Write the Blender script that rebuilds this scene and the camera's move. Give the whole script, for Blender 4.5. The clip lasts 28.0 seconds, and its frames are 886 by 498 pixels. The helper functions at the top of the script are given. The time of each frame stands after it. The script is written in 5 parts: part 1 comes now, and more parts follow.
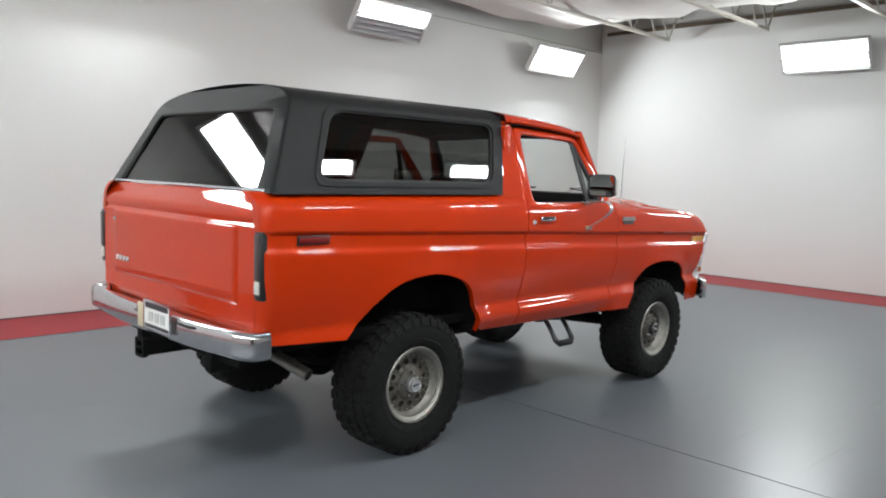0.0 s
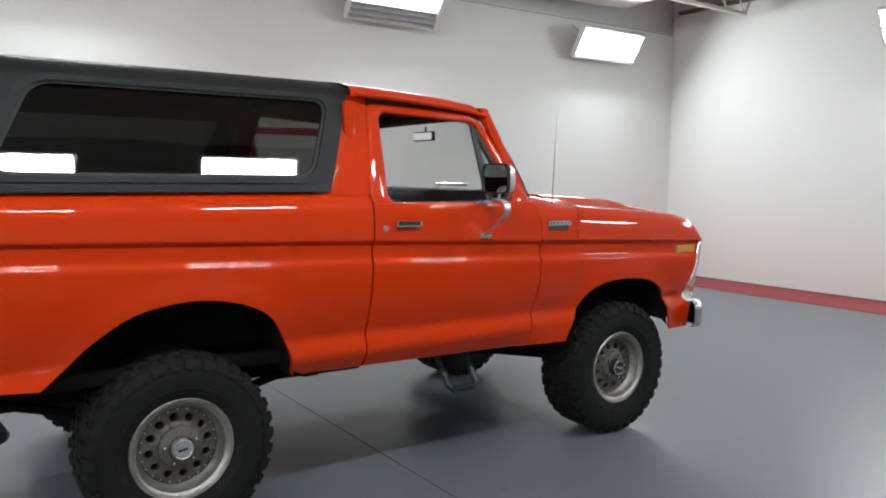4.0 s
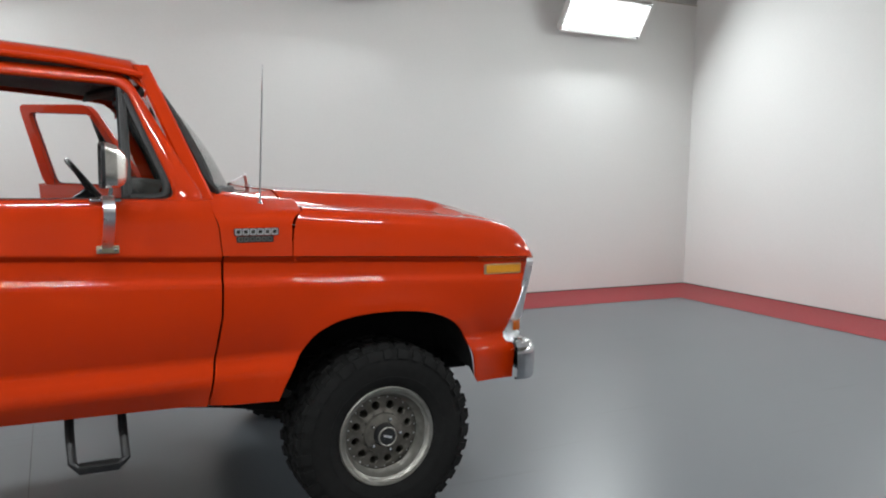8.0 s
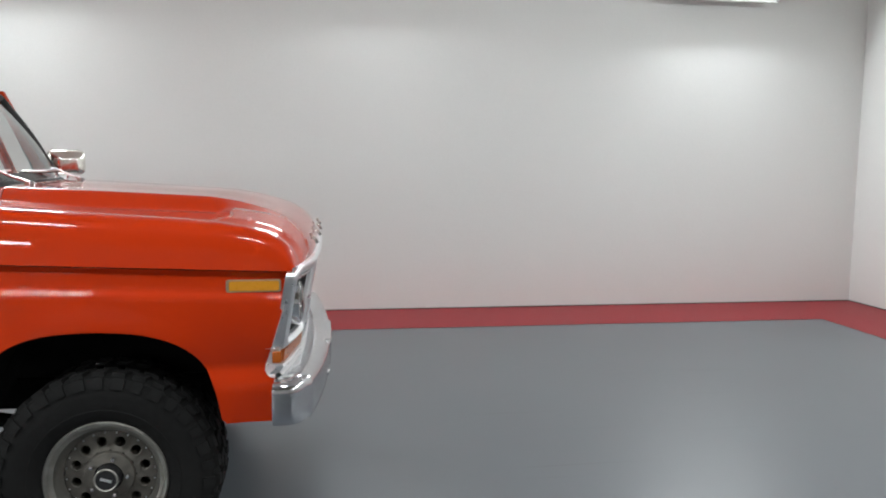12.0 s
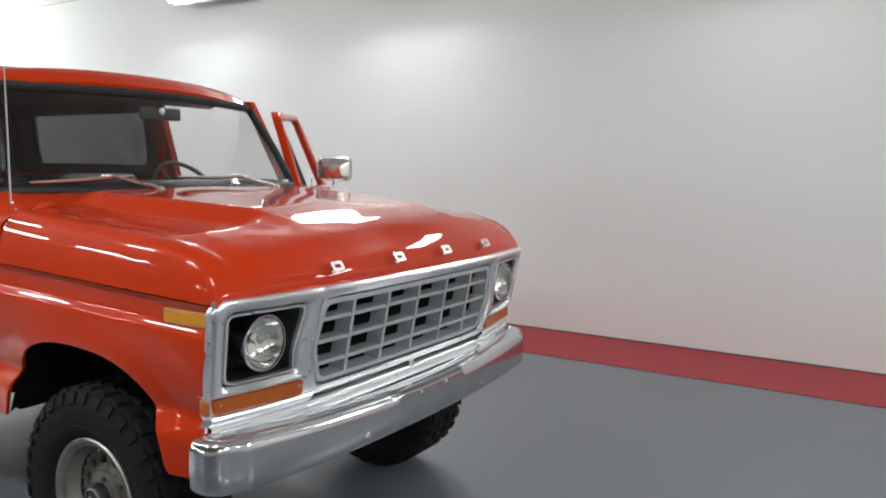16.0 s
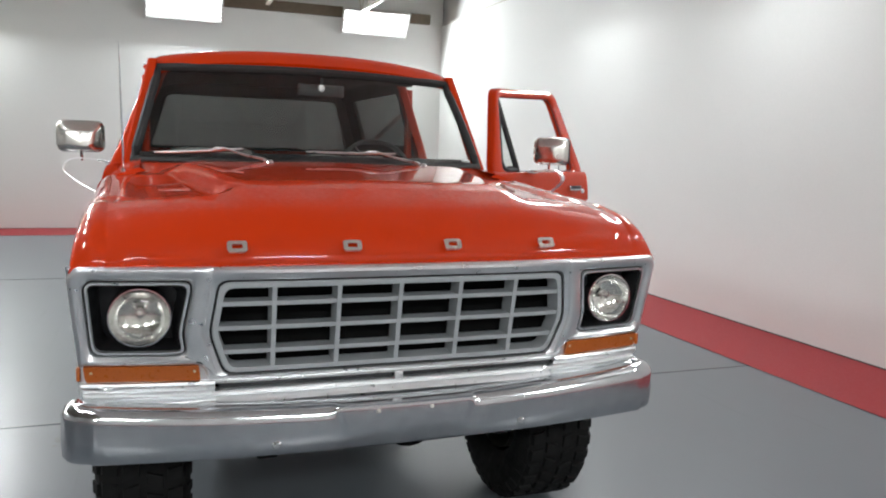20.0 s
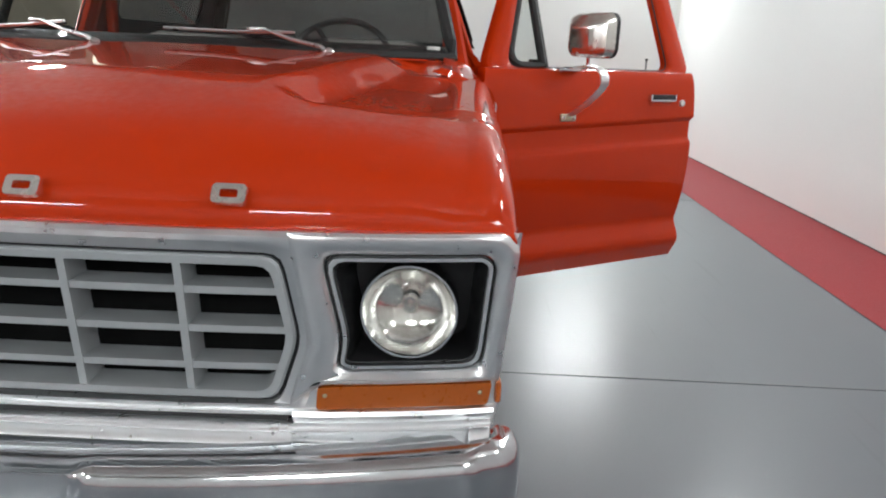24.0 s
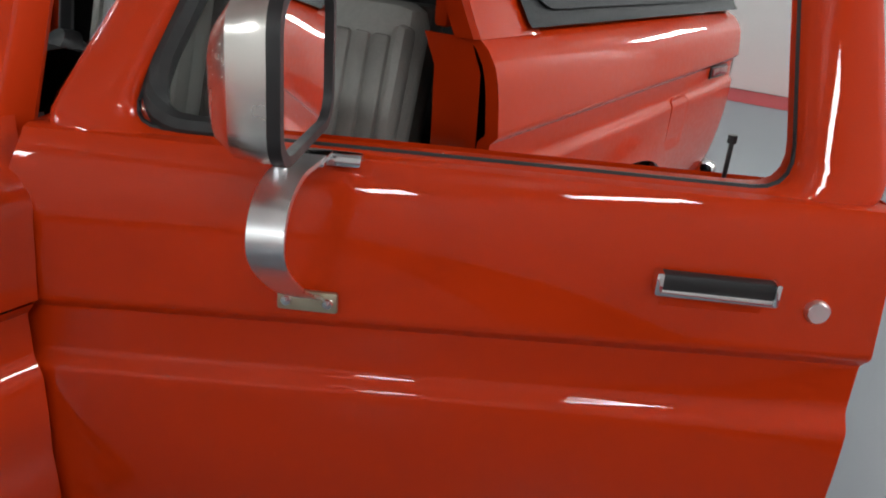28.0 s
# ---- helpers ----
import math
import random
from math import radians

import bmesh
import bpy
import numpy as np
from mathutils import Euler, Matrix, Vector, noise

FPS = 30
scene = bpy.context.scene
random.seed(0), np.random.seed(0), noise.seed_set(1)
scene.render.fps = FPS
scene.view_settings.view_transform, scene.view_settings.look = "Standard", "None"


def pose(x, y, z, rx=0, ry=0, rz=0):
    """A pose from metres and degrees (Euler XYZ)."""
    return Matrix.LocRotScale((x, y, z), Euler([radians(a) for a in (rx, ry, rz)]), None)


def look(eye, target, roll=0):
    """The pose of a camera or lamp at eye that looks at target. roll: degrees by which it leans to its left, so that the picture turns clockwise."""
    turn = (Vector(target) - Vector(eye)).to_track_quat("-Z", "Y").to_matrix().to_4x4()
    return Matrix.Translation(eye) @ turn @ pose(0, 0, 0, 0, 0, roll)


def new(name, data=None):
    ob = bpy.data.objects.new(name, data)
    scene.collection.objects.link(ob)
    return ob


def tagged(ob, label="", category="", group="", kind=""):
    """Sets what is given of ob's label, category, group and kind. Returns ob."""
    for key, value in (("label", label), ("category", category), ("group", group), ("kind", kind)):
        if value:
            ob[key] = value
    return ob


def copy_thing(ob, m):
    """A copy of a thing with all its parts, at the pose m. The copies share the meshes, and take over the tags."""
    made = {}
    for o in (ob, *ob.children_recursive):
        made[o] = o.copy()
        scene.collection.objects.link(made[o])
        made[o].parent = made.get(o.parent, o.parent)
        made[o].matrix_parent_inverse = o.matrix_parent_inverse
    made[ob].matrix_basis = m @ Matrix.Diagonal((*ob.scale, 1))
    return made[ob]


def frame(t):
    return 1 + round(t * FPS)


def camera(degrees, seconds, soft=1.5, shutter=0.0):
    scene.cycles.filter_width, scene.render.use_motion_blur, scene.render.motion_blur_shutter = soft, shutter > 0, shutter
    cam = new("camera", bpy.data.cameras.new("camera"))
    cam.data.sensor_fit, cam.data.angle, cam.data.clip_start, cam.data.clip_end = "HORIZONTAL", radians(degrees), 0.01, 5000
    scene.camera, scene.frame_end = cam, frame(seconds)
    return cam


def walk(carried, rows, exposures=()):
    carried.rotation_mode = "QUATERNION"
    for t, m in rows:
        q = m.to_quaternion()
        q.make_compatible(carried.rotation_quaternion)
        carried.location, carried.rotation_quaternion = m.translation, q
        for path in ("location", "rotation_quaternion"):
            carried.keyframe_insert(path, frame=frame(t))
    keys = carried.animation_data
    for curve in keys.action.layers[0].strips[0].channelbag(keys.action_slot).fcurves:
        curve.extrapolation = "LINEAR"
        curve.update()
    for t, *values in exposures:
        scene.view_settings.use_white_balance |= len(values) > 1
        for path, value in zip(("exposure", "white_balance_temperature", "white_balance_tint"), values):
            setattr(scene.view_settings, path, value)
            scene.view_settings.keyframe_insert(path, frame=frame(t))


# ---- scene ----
cam = camera(59.82, 28.0, 2.0)
PATH = [
    (0, (-5.574, -4.058, 1.622), (-4.168, -2.649, 1.420), 1.85),
    (0.5, (-5.300, -4.116, 1.641), (-3.936, -2.669, 1.427), 1.94),
    (1, (-5.066, -4.126, 1.612), (-3.727, -2.655, 1.402), 1.64),
    (1.5, (-4.836, -4.111, 1.612), (-3.515, -2.626, 1.394), 1.59),
    (2, (-4.602, -4.085, 1.641), (-3.297, -2.586, 1.413), 1.67),
    (2.5, (-4.289, -4.184, 1.666), (-3.049, -2.631, 1.436), 1.55),
    (4.5, (-3.273, -4.096, 1.544), (-2.161, -2.444, 1.362), 0.64),
    (5, (-2.978, -4.025, 1.581), (-1.885, -2.363, 1.374), 1.03),
    (5.5, (-2.696, -4.007, 1.575), (-1.626, -2.328, 1.377), 0.91),
    (6, (-2.337, -4.034, 1.572), (-1.327, -2.320, 1.375), 1.15),
    (6.5, (-2.092, -3.973, 1.576), (-1.081, -2.260, 1.368), 1.25),
    (7, (-1.806, -3.946, 1.573), (-0.823, -2.217, 1.370), 0.92),
    (7.5, (-1.498, -3.958, 1.554), (-0.577, -2.192, 1.364), 0.92),
    (8, (-1.264, -3.929, 1.555), (-0.363, -2.154, 1.353), 0.91),
    (8.5, (-0.985, -3.910, 1.557), (-0.123, -2.118, 1.345), 1.43),
    (9, (-0.754, -3.902, 1.562), (0.101, -2.107, 1.345), 1.87),
    (9.5, (-0.456, -3.980, 1.576), (0.347, -2.162, 1.354), 2.28),
    (10, (-0.205, -3.947, 1.573), (0.564, -2.115, 1.339), 2.30),
    (10.5, (0.064, -3.899, 1.530), (0.749, -2.033, 1.315), 1.49),
    (11, (0.328, -3.922, 1.552), (0.902, -2.019, 1.328), 0.86),
    (11.5, (0.605, -3.865, 1.545), (1.030, -1.923, 1.327), 0.18),
    (12, (0.816, -3.787, 1.564), (1.107, -1.821, 1.343), 0.40),
    (12.5, (1.076, -3.681, 1.575), (1.173, -1.698, 1.339), 0.93),
    (14.5, (1.841, -2.976, 1.548), (1.310, -1.062, 1.312), 0.42),
    (15, (2.092, -2.897, 1.560), (1.376, -1.042, 1.338), 1.02),
    (15.5, (2.260, -2.737, 1.598), (1.385, -0.952, 1.375), 1.24),
    (16, (2.385, -2.495, 1.582), (1.341, -0.803, 1.368), 0.79),
    (16.5, (2.550, -2.303, 1.581), (1.351, -0.718, 1.360), 0.99),
    (17, (2.656, -2.124, 1.577), (1.333, -0.642, 1.346), 1.68),
    (17.5, (2.765, -1.912, 1.581), (1.316, -0.555, 1.338), 1.77),
    (18, (2.880, -1.655, 1.563), (1.312, -0.439, 1.316), 1.69),
    (18.5, (2.950, -1.426, 1.536), (1.295, -0.333, 1.282), 1.76),
    (19, (2.981, -1.199, 1.553), (1.254, -0.229, 1.278), 1.91),
    (19.5, (3.023, -0.969, 1.550), (1.224, -0.137, 1.286), 1.75),
    (20, (3.077, -0.739, 1.554), (1.218, -0.048, 1.294), 1.81),
    (20.5, (3.077, -0.552, 1.549), (1.181, 0.029, 1.285), 2.27),
    (22.5, (2.751, 0.349, 1.453), (0.788, 0.512, 1.103), 2.16),
    (23, (2.533, 0.531, 1.470), (0.577, 0.624, 1.062), 2.05),
    (23.5, (2.237, 0.748, 1.462), (0.288, 0.755, 1.015), 2.04),
    (24, (2.010, 0.868, 1.500), (0.077, 0.846, 0.989), 2.53),
    (24.5, (1.685, 1.033, 1.528), (-0.245, 0.958, 1.009), 3.66),
    (25, (1.406, 1.222, 1.525), (-0.526, 1.029, 1.044), 4.27),
    (25.5, (1.108, 1.342, 1.539), (-0.817, 1.061, 1.074), 4.60),
    (26, (0.826, 1.490, 1.561), (-1.068, 1.086, 1.062), 4.71),
    (26.5, (0.541, 1.624, 1.545), (-1.315, 1.087, 1.026), 4.66),
    (27, (0.241, 1.696, 1.562), (-1.552, 1.028, 0.981), 4.69),
    (27.5, (0.000, 1.783, 1.601), (-1.711, 0.956, 0.977), 5.10),
    (28, (-0.282, 1.874, 1.684), (-1.809, 0.830, 0.923), 4.92),
]
walk(cam, [(t, look(eye, target, roll)) for t, eye, target, roll in PATH], [(0.0, 0.0), (7.0, -0.04), (15.0, -0.04), (19.0, 0.0), (24.5, 0.0), (26.0, -0.18), (28.0, -0.24)])

# ---------------------------------------------------------------- light
world = bpy.data.worlds.new("world")
scene.world = world
world.use_nodes = True
world.node_tree.nodes["Background"].inputs[0].default_value = (0.9, 0.95, 1.0, 1)
world.node_tree.nodes["Background"].inputs[1].default_value = 0.05
TUBE_POWER = 6.0
LAMP_WATTS = 72.0
scene.view_settings.exposure = 0.0


# ---------------------------------------------------------------- materials
def mat(name, col, rough=0.5, metal=0.0, coat=0.0, grain=None, bump=None, spec=0.5, vary=0.12, big=1.5, sheen=0.0):
    """Principled material with a broad and a fine variation. grain: fine noise scale; bump: (scale, strength)."""
    m = bpy.data.materials.new(name)
    m.use_nodes = True
    nt = m.node_tree
    b = nt.nodes["Principled BSDF"]
    b.inputs["Roughness"].default_value = rough
    b.inputs["Metallic"].default_value = metal
    b.inputs["Coat Weight"].default_value = coat
    b.inputs["Coat Roughness"].default_value = 0.035
    b.inputs["Specular IOR Level"].default_value = spec
    b.inputs["Sheen Weight"].default_value = sheen
    b.inputs["Base Color"].default_value = (*col, 1)
    co = nt.nodes.new("ShaderNodeTexCoord")
    if grain:
        n1 = nt.nodes.new("ShaderNodeTexNoise")
        n1.inputs["Scale"].default_value = big
        n1.inputs["Detail"].default_value = 4
        n2 = nt.nodes.new("ShaderNodeTexNoise")
        n2.inputs["Scale"].default_value = grain
        n2.inputs["Detail"].default_value = 6
        for n in (n1, n2):
            nt.links.new(co.outputs["Object"], n.inputs["Vector"])
        add = nt.nodes.new("ShaderNodeMath")
        nt.links.new(n1.outputs["Fac"], add.inputs[0])
        nt.links.new(n2.outputs["Fac"], add.inputs[1])
        ramp = nt.nodes.new("ShaderNodeMapRange")
        ramp.inputs["From Min"].default_value = 0.6
        ramp.inputs["From Max"].default_value = 1.4
        ramp.inputs["To Min"].default_value = 1 - vary
        ramp.inputs["To Max"].default_value = 1 + vary
        nt.links.new(add.outputs[0], ramp.inputs["Value"])
        mul = nt.nodes.new("ShaderNodeVectorMath")
        mul.operation = "SCALE"
        mul.inputs[0].default_value = col
        nt.links.new(ramp.outputs[0], mul.inputs["Scale"])
        nt.links.new(mul.outputs[0], b.inputs["Base Color"])
        rr = nt.nodes.new("ShaderNodeMapRange")
        rr.inputs["From Min"].default_value = 0.3
        rr.inputs["From Max"].default_value = 0.7
        rr.inputs["To Min"].default_value = rough * 0.85
        rr.inputs["To Max"].default_value = min(1, rough * 1.2)
        nt.links.new(n2.outputs["Fac"], rr.inputs["Value"])
        nt.links.new(rr.outputs[0], b.inputs["Roughness"])
    if bump:
        nb = nt.nodes.new("ShaderNodeTexNoise")
        nb.inputs["Scale"].default_value = bump[0]
        nb.inputs["Detail"].default_value = 3
        nt.links.new(co.outputs["Object"], nb.inputs["Vector"])
        bp = nt.nodes.new("ShaderNodeBump")
        bp.inputs["Strength"].default_value = bump[1]
        bp.inputs["Distance"].default_value = 0.01
        nt.links.new(nb.outputs["Fac"], bp.inputs["Height"])
        nt.links.new(bp.outputs[0], b.inputs["Normal"])
    return m


def glass(name, tint, rough=0.0, gloss=0.035):
    m = bpy.data.materials.new(name)
    m.use_nodes = True
    nt = m.node_tree
    nt.nodes.remove(nt.nodes["Principled BSDF"])
    out = nt.nodes["Material Output"]
    tr = nt.nodes.new("ShaderNodeBsdfTransparent")
    tr.inputs[0].default_value = (*tint, 1)
    gl = nt.nodes.new("ShaderNodeBsdfGlossy")
    gl.inputs["Roughness"].default_value = rough
    lw = nt.nodes.new("ShaderNodeLayerWeight")
    lw.inputs["Blend"].default_value = 0.5
    pw = nt.nodes.new("ShaderNodeMath")
    pw.operation = "POWER"
    pw.inputs[1].default_value = 5.0
    nt.links.new(lw.outputs["Facing"], pw.inputs[0])
    sc = nt.nodes.new("ShaderNodeMath")
    sc.operation = "MULTIPLY_ADD"
    sc.inputs[1].default_value, sc.inputs[2].default_value = 1 - gloss, gloss
    nt.links.new(pw.outputs[0], sc.inputs[0])
    mx = nt.nodes.new("ShaderNodeMixShader")
    nt.links.new(sc.outputs[0], mx.inputs[0])
    nt.links.new(tr.outputs[0], mx.inputs[1])
    nt.links.new(gl.outputs[0], mx.inputs[2])
    nt.links.new(mx.outputs[0], out.inputs["Surface"])
    return m


def emitter(name, col, power):
    m = bpy.data.materials.new(name)
    m.use_nodes = True
    b = m.node_tree.nodes["Principled BSDF"]
    b.inputs["Emission Color"].default_value = (*col, 1)
    b.inputs["Emission Strength"].default_value = power
    return m


PAINT = mat("orange_paint", (0.47, 0.0285, 0.001), 0.45, 0.0, 1.0, grain=60, vary=0.015, big=0.8, spec=0.05)
PAINT.node_tree.nodes["Principled BSDF"].inputs["Coat IOR"].default_value = 1.36
PAINT.node_tree.nodes["Principled BSDF"].inputs["Coat Roughness"].default_value = 0.02
CHROME = mat("chrome", (0.72, 0.73, 0.75), 0.09, 1.0, grain=14, vary=0.06, big=3, bump=(6, 0.02))
BUMPER_CHROME = mat("worn_chrome", (0.60, 0.61, 0.63), 0.13, 1.0, grain=22, vary=0.12, big=4, bump=(5, 0.03))
SATIN = mat("brushed_aluminium", (0.88, 0.89, 0.90), 0.31, 1.0, grain=30, vary=0.05)
ALLOY = mat("cast_aluminium", (0.29, 0.28, 0.255), 0.42, 0.85, grain=35, vary=0.25, big=9)
# darker, browner and more mottled than ALLOY, for hub and wheel centre
ALLOY_DARK = mat("dark_aluminium", (0.13, 0.12, 0.105), 0.55, 0.6, grain=30, vary=0.35, big=14)
GRILLE_GREY = mat("grey_plastic", (0.44, 0.46, 0.47), 0.4, 0.3, grain=40, vary=0.08)
RUBBER = mat("black_rubber", (0.012, 0.012, 0.012), 0.62, grain=45, vary=0.3)
TYRE = mat("tyre_rubber", (0.008, 0.0079, 0.0077), 0.78, grain=25, vary=0.35, big=5, bump=(60, 0.10), spec=0.2)
BLACK = mat("satin_black", (0.012, 0.012, 0.013), 0.45, grain=30, vary=0.25)
UNDER = mat("underbody_black", (0.008, 0.008, 0.008), 0.8, grain=12, vary=0.35, bump=(20, 0.3), spec=0.06)
TOPPER = mat("textured_black_top", (0.0095, 0.0103, 0.0108), 0.58, grain=220, vary=0.25, big=2, bump=(260, 0.22), spec=0.3)
VINYL = mat("grey_vinyl", (0.40, 0.39, 0.36), 0.5, grain=60, vary=0.1, bump=(140, 0.15))
DARKVINYL = mat("dark_vinyl", (0.014, 0.013, 0.0125), 0.6, grain=60, vary=0.2, bump=(160, 0.15), spec=0.25)
HEADLINER = mat("headliner", (0.05, 0.045, 0.042), 0.85, grain=60, vary=0.15)
BADGE_DARK = mat("badge_grey", (0.06, 0.058, 0.055), 0.35, 0.7, grain=60, vary=0.2)
BADGE_GREY = mat("badge_worn_grey", (0.22, 0.21, 0.20), 0.35, 0.8, grain=60, vary=0.2)
PALE_PRINT = mat("pale_grey_print", (0.46, 0.46, 0.45), 0.5, grain=40, vary=0.05)
BROWNVINYL = mat("brown_vinyl", (0.05, 0.041, 0.036), 0.42, grain=60, vary=0.15, bump=(140, 0.15))
CREAMY = mat("cream_enamel", (0.55, 0.48, 0.32), 0.4, grain=30, vary=0.15)
AMBER = mat("amber_lens", (0.60, 0.25, 0.012), 0.3, 0.0, 0.15, grain=90, vary=0.1)
AMBER_DARK = mat("dark_amber_lens", (0.38, 0.085, 0.005), 0.3, 0.0, 0.2, grain=90, vary=0.1)
REDLENS = mat("red_lens", (0.16, 0.006, 0.005), 0.2, 0.0, 0.7, grain=80, vary=0.1)
GREYLENS = mat("smoked_lens", (0.045, 0.03, 0.03), 0.35, 0.0, 0.15, grain=80, vary=0.1)
WHITELENS = mat("white_lens", (0.62, 0.60, 0.55), 0.25, 0.0, 0.6, grain=80, vary=0.1)
REFLECTOR = mat("lamp_reflector", (0.84, 0.84, 0.82), 0.14, 1.0, grain=60, vary=0.06, bump=(30, 0.12))
SHELL = mat("satin_stainless", (0.80, 0.78, 0.73), 0.24, 1.0, grain=20, vary=0.05)
LAMPGLASS = glass("lamp_glass", (0.97, 0.97, 0.96), 0.03)
CLEAR = glass("window_glass", (0.90, 0.925, 0.915))
SCREEN = glass("windscreen_glass", (0.89, 0.90, 0.895), 0.0, 0.05)
TINTED = glass("tinted_glass", (0.34, 0.35, 0.345), 0.0, 0.045)
MIRROR = mat("mirror", (0.9, 0.9, 0.9), 0.01, 1.0)
PLATE = mat("licence_plate", (0.72, 0.72, 0.70), 0.4, grain=30, vary=0.05)
PLATE_DARK = mat("plate_print", (0.03, 0.03, 0.035), 0.4)
BRASSY = mat("zinc_plated_steel", (0.55, 0.50, 0.36), 0.35, 0.9, grain=30, vary=0.15)
WALL = mat("white_wall_paint", (0.79, 0.80, 0.785), 0.75, grain=55, vary=0.025, big=0.6, bump=(70, 0.03), spec=0.2)
BANDRED = mat("red_floor_paint", (0.285, 0.025, 0.031), 0.42, grain=120, vary=0.04, big=0.7, spec=0.16)
DECK = mat("ceiling_deck", (0.20, 0.175, 0.13), 0.8, grain=9, vary=0.12)
STEEL = mat("painted_joist", (0.52, 0.50, 0.44), 0.55, grain=12, vary=0.12)
WOODY = mat("brown_beam", (0.15, 0.115, 0.08), 0.7, grain=14, vary=0.3)
DRAPE = mat("white_fabric", (0.80, 0.79, 0.76), 0.85, grain=6, vary=0.05)
FIXTURE = mat("lamp_housing", (0.75, 0.75, 0.74), 0.35, 0.3)
FIXTURE_DARK = mat("lamp_grey_fin", (0.20, 0.20, 0.21), 0.4, 0.4)
TUBE = emitter("lit_tube", (0.94, 0.985, 1.0), TUBE_POWER)
WHITEPRINT = mat("white_decal", (0.8, 0.8, 0.78), 0.5)
JOINTMAT = mat("floor_joint", (0.075, 0.078, 0.082), 0.7, grain=12, vary=0.4, big=3)
SHOPDARK = mat("dark_workshop", (0.02, 0.02, 0.02), 0.6, grain=5, vary=0.4)
CREAM = mat("cream_wall", (0.60, 0.55, 0.43), 0.6, grain=5, vary=0.06)
DARKRED = mat("dark_red_paint", (0.22, 0.018, 0.022), 0.4, grain=9, vary=0.15)


def floor_material():
    """Sealed grey floor: broad faint mottling, fine speckle and a few thin wheel scuffs."""
    m = bpy.data.materials.new("grey_epoxy_floor")
    m.use_nodes = True
    nt = m.node_tree
    b = nt.nodes["Principled BSDF"]
    co = nt.nodes.new("ShaderNodeTexCoord")

    def noise_node(scale, detail, stretch=None):
        n = nt.nodes.new("ShaderNodeTexNoise")
        n.inputs["Scale"].default_value = scale
        n.inputs["Detail"].default_value = detail
        if stretch:
            mp = nt.nodes.new("ShaderNodeMapping")
            mp.inputs["Scale"].default_value = stretch
            mp.inputs["Rotation"].default_value = (0, 0, 0.35)
            nt.links.new(co.outputs["Object"], mp.inputs["Vector"])
            nt.links.new(mp.outputs[0], n.inputs["Vector"])
        else:
            nt.links.new(co.outputs["Object"], n.inputs["Vector"])
        return n

    def remap(n, lo, hi, out_lo, out_hi):
        r = nt.nodes.new("ShaderNodeMapRange")
        r.inputs["From Min"].default_value, r.inputs["From Max"].default_value = lo, hi
        r.inputs["To Min"].default_value, r.inputs["To Max"].default_value = out_lo, out_hi
        nt.links.new(n.outputs["Fac"], r.inputs["Value"])
        return r

    def times(p, q):
        k = nt.nodes.new("ShaderNodeMath")
        k.operation = "MULTIPLY"
        nt.links.new(p.outputs[0], k.inputs[0])
        nt.links.new(q.outputs[0], k.inputs[1])
        return k

    broad = remap(noise_node(0.5, 3.0), 0.25, 0.75, 0.965, 1.035)
    fine = remap(noise_node(90.0, 4.0), 0.3, 0.7, 0.985, 1.015)
    scuff = remap(noise_node(2.4, 2.0, (0.25, 7.0, 1.0)), 0.66, 0.74, 1.0, 0.90)
    tone = times(times(broad, fine), scuff)
    col = nt.nodes.new("ShaderNodeVectorMath")
    col.operation = "SCALE"
    col.inputs[0].default_value = (0.124, 0.137, 0.153)
    nt.links.new(tone.outputs[0], col.inputs["Scale"])
    nt.links.new(col.outputs[0], b.inputs["Base Color"])
    b.inputs["Roughness"].default_value = 0.43
    b.inputs["Specular IOR Level"].default_value = 0.36
    b.inputs["Coat Weight"].default_value = 0.26
    b.inputs["Coat IOR"].default_value = 1.55
    worn = remap(noise_node(1.1, 5.0), 0.3, 0.7, 0.22, 0.268)
    nt.links.new(worn.outputs[0], b.inputs["Coat Roughness"])
    return m


FLOOR = floor_material()


# ---------------------------------------------------------------- mesh helpers
def make(name, vf, material, parent=None, label="", angle=35):
    verts, faces = vf
    me = bpy.data.meshes.new(name)
    me.from_pydata([tuple(v) for v in verts], [], faces)
    me.validate()
    me.materials.append(material)
    if angle:
        me.polygons.foreach_set("use_smooth", [True] * len(me.polygons))
        me.set_sharp_from_angle(angle=radians(angle))
    ob = new(name, me)
    if parent:
        ob.parent = parent
    if label:
        tagged(ob, label)
    return ob


def empty(name, label, category, group="", kind="", at=(0, 0, 0)):
    ob = new(name)
    ob.empty_display_size = 0.1
    ob.location = at
    return tagged(ob, label, category, group, kind)


def join(*parts):
    verts, faces = [], []
    for v, f in parts:
        n = len(verts)
        verts += [tuple(p) for p in v]
        faces += [tuple(i + n for i in q) for q in f]
    return verts, faces


def moved(vf, m):
    return [tuple(m @ Vector(v)) for v in vf[0]], vf[1]


def mirrored(vf):
    return [(v[0], -v[1], v[2]) for v in vf[0]], [tuple(reversed(q)) for q in vf[1]]


def grid(rows, close_u=False, close_v=False):
    """Quads over rows of points, each row of one length."""
    n, m = len(rows), len(rows[0])
    verts = [p for r in rows for p in r]
    faces = []
    for i in range(n if close_v else n - 1):
        for j in range(m if close_u else m - 1):
            a, b = (i % n) * m, ((i + 1) % n) * m
            faces.append((a + j, a + (j + 1) % m, b + (j + 1) % m, b + j))
    return verts, faces


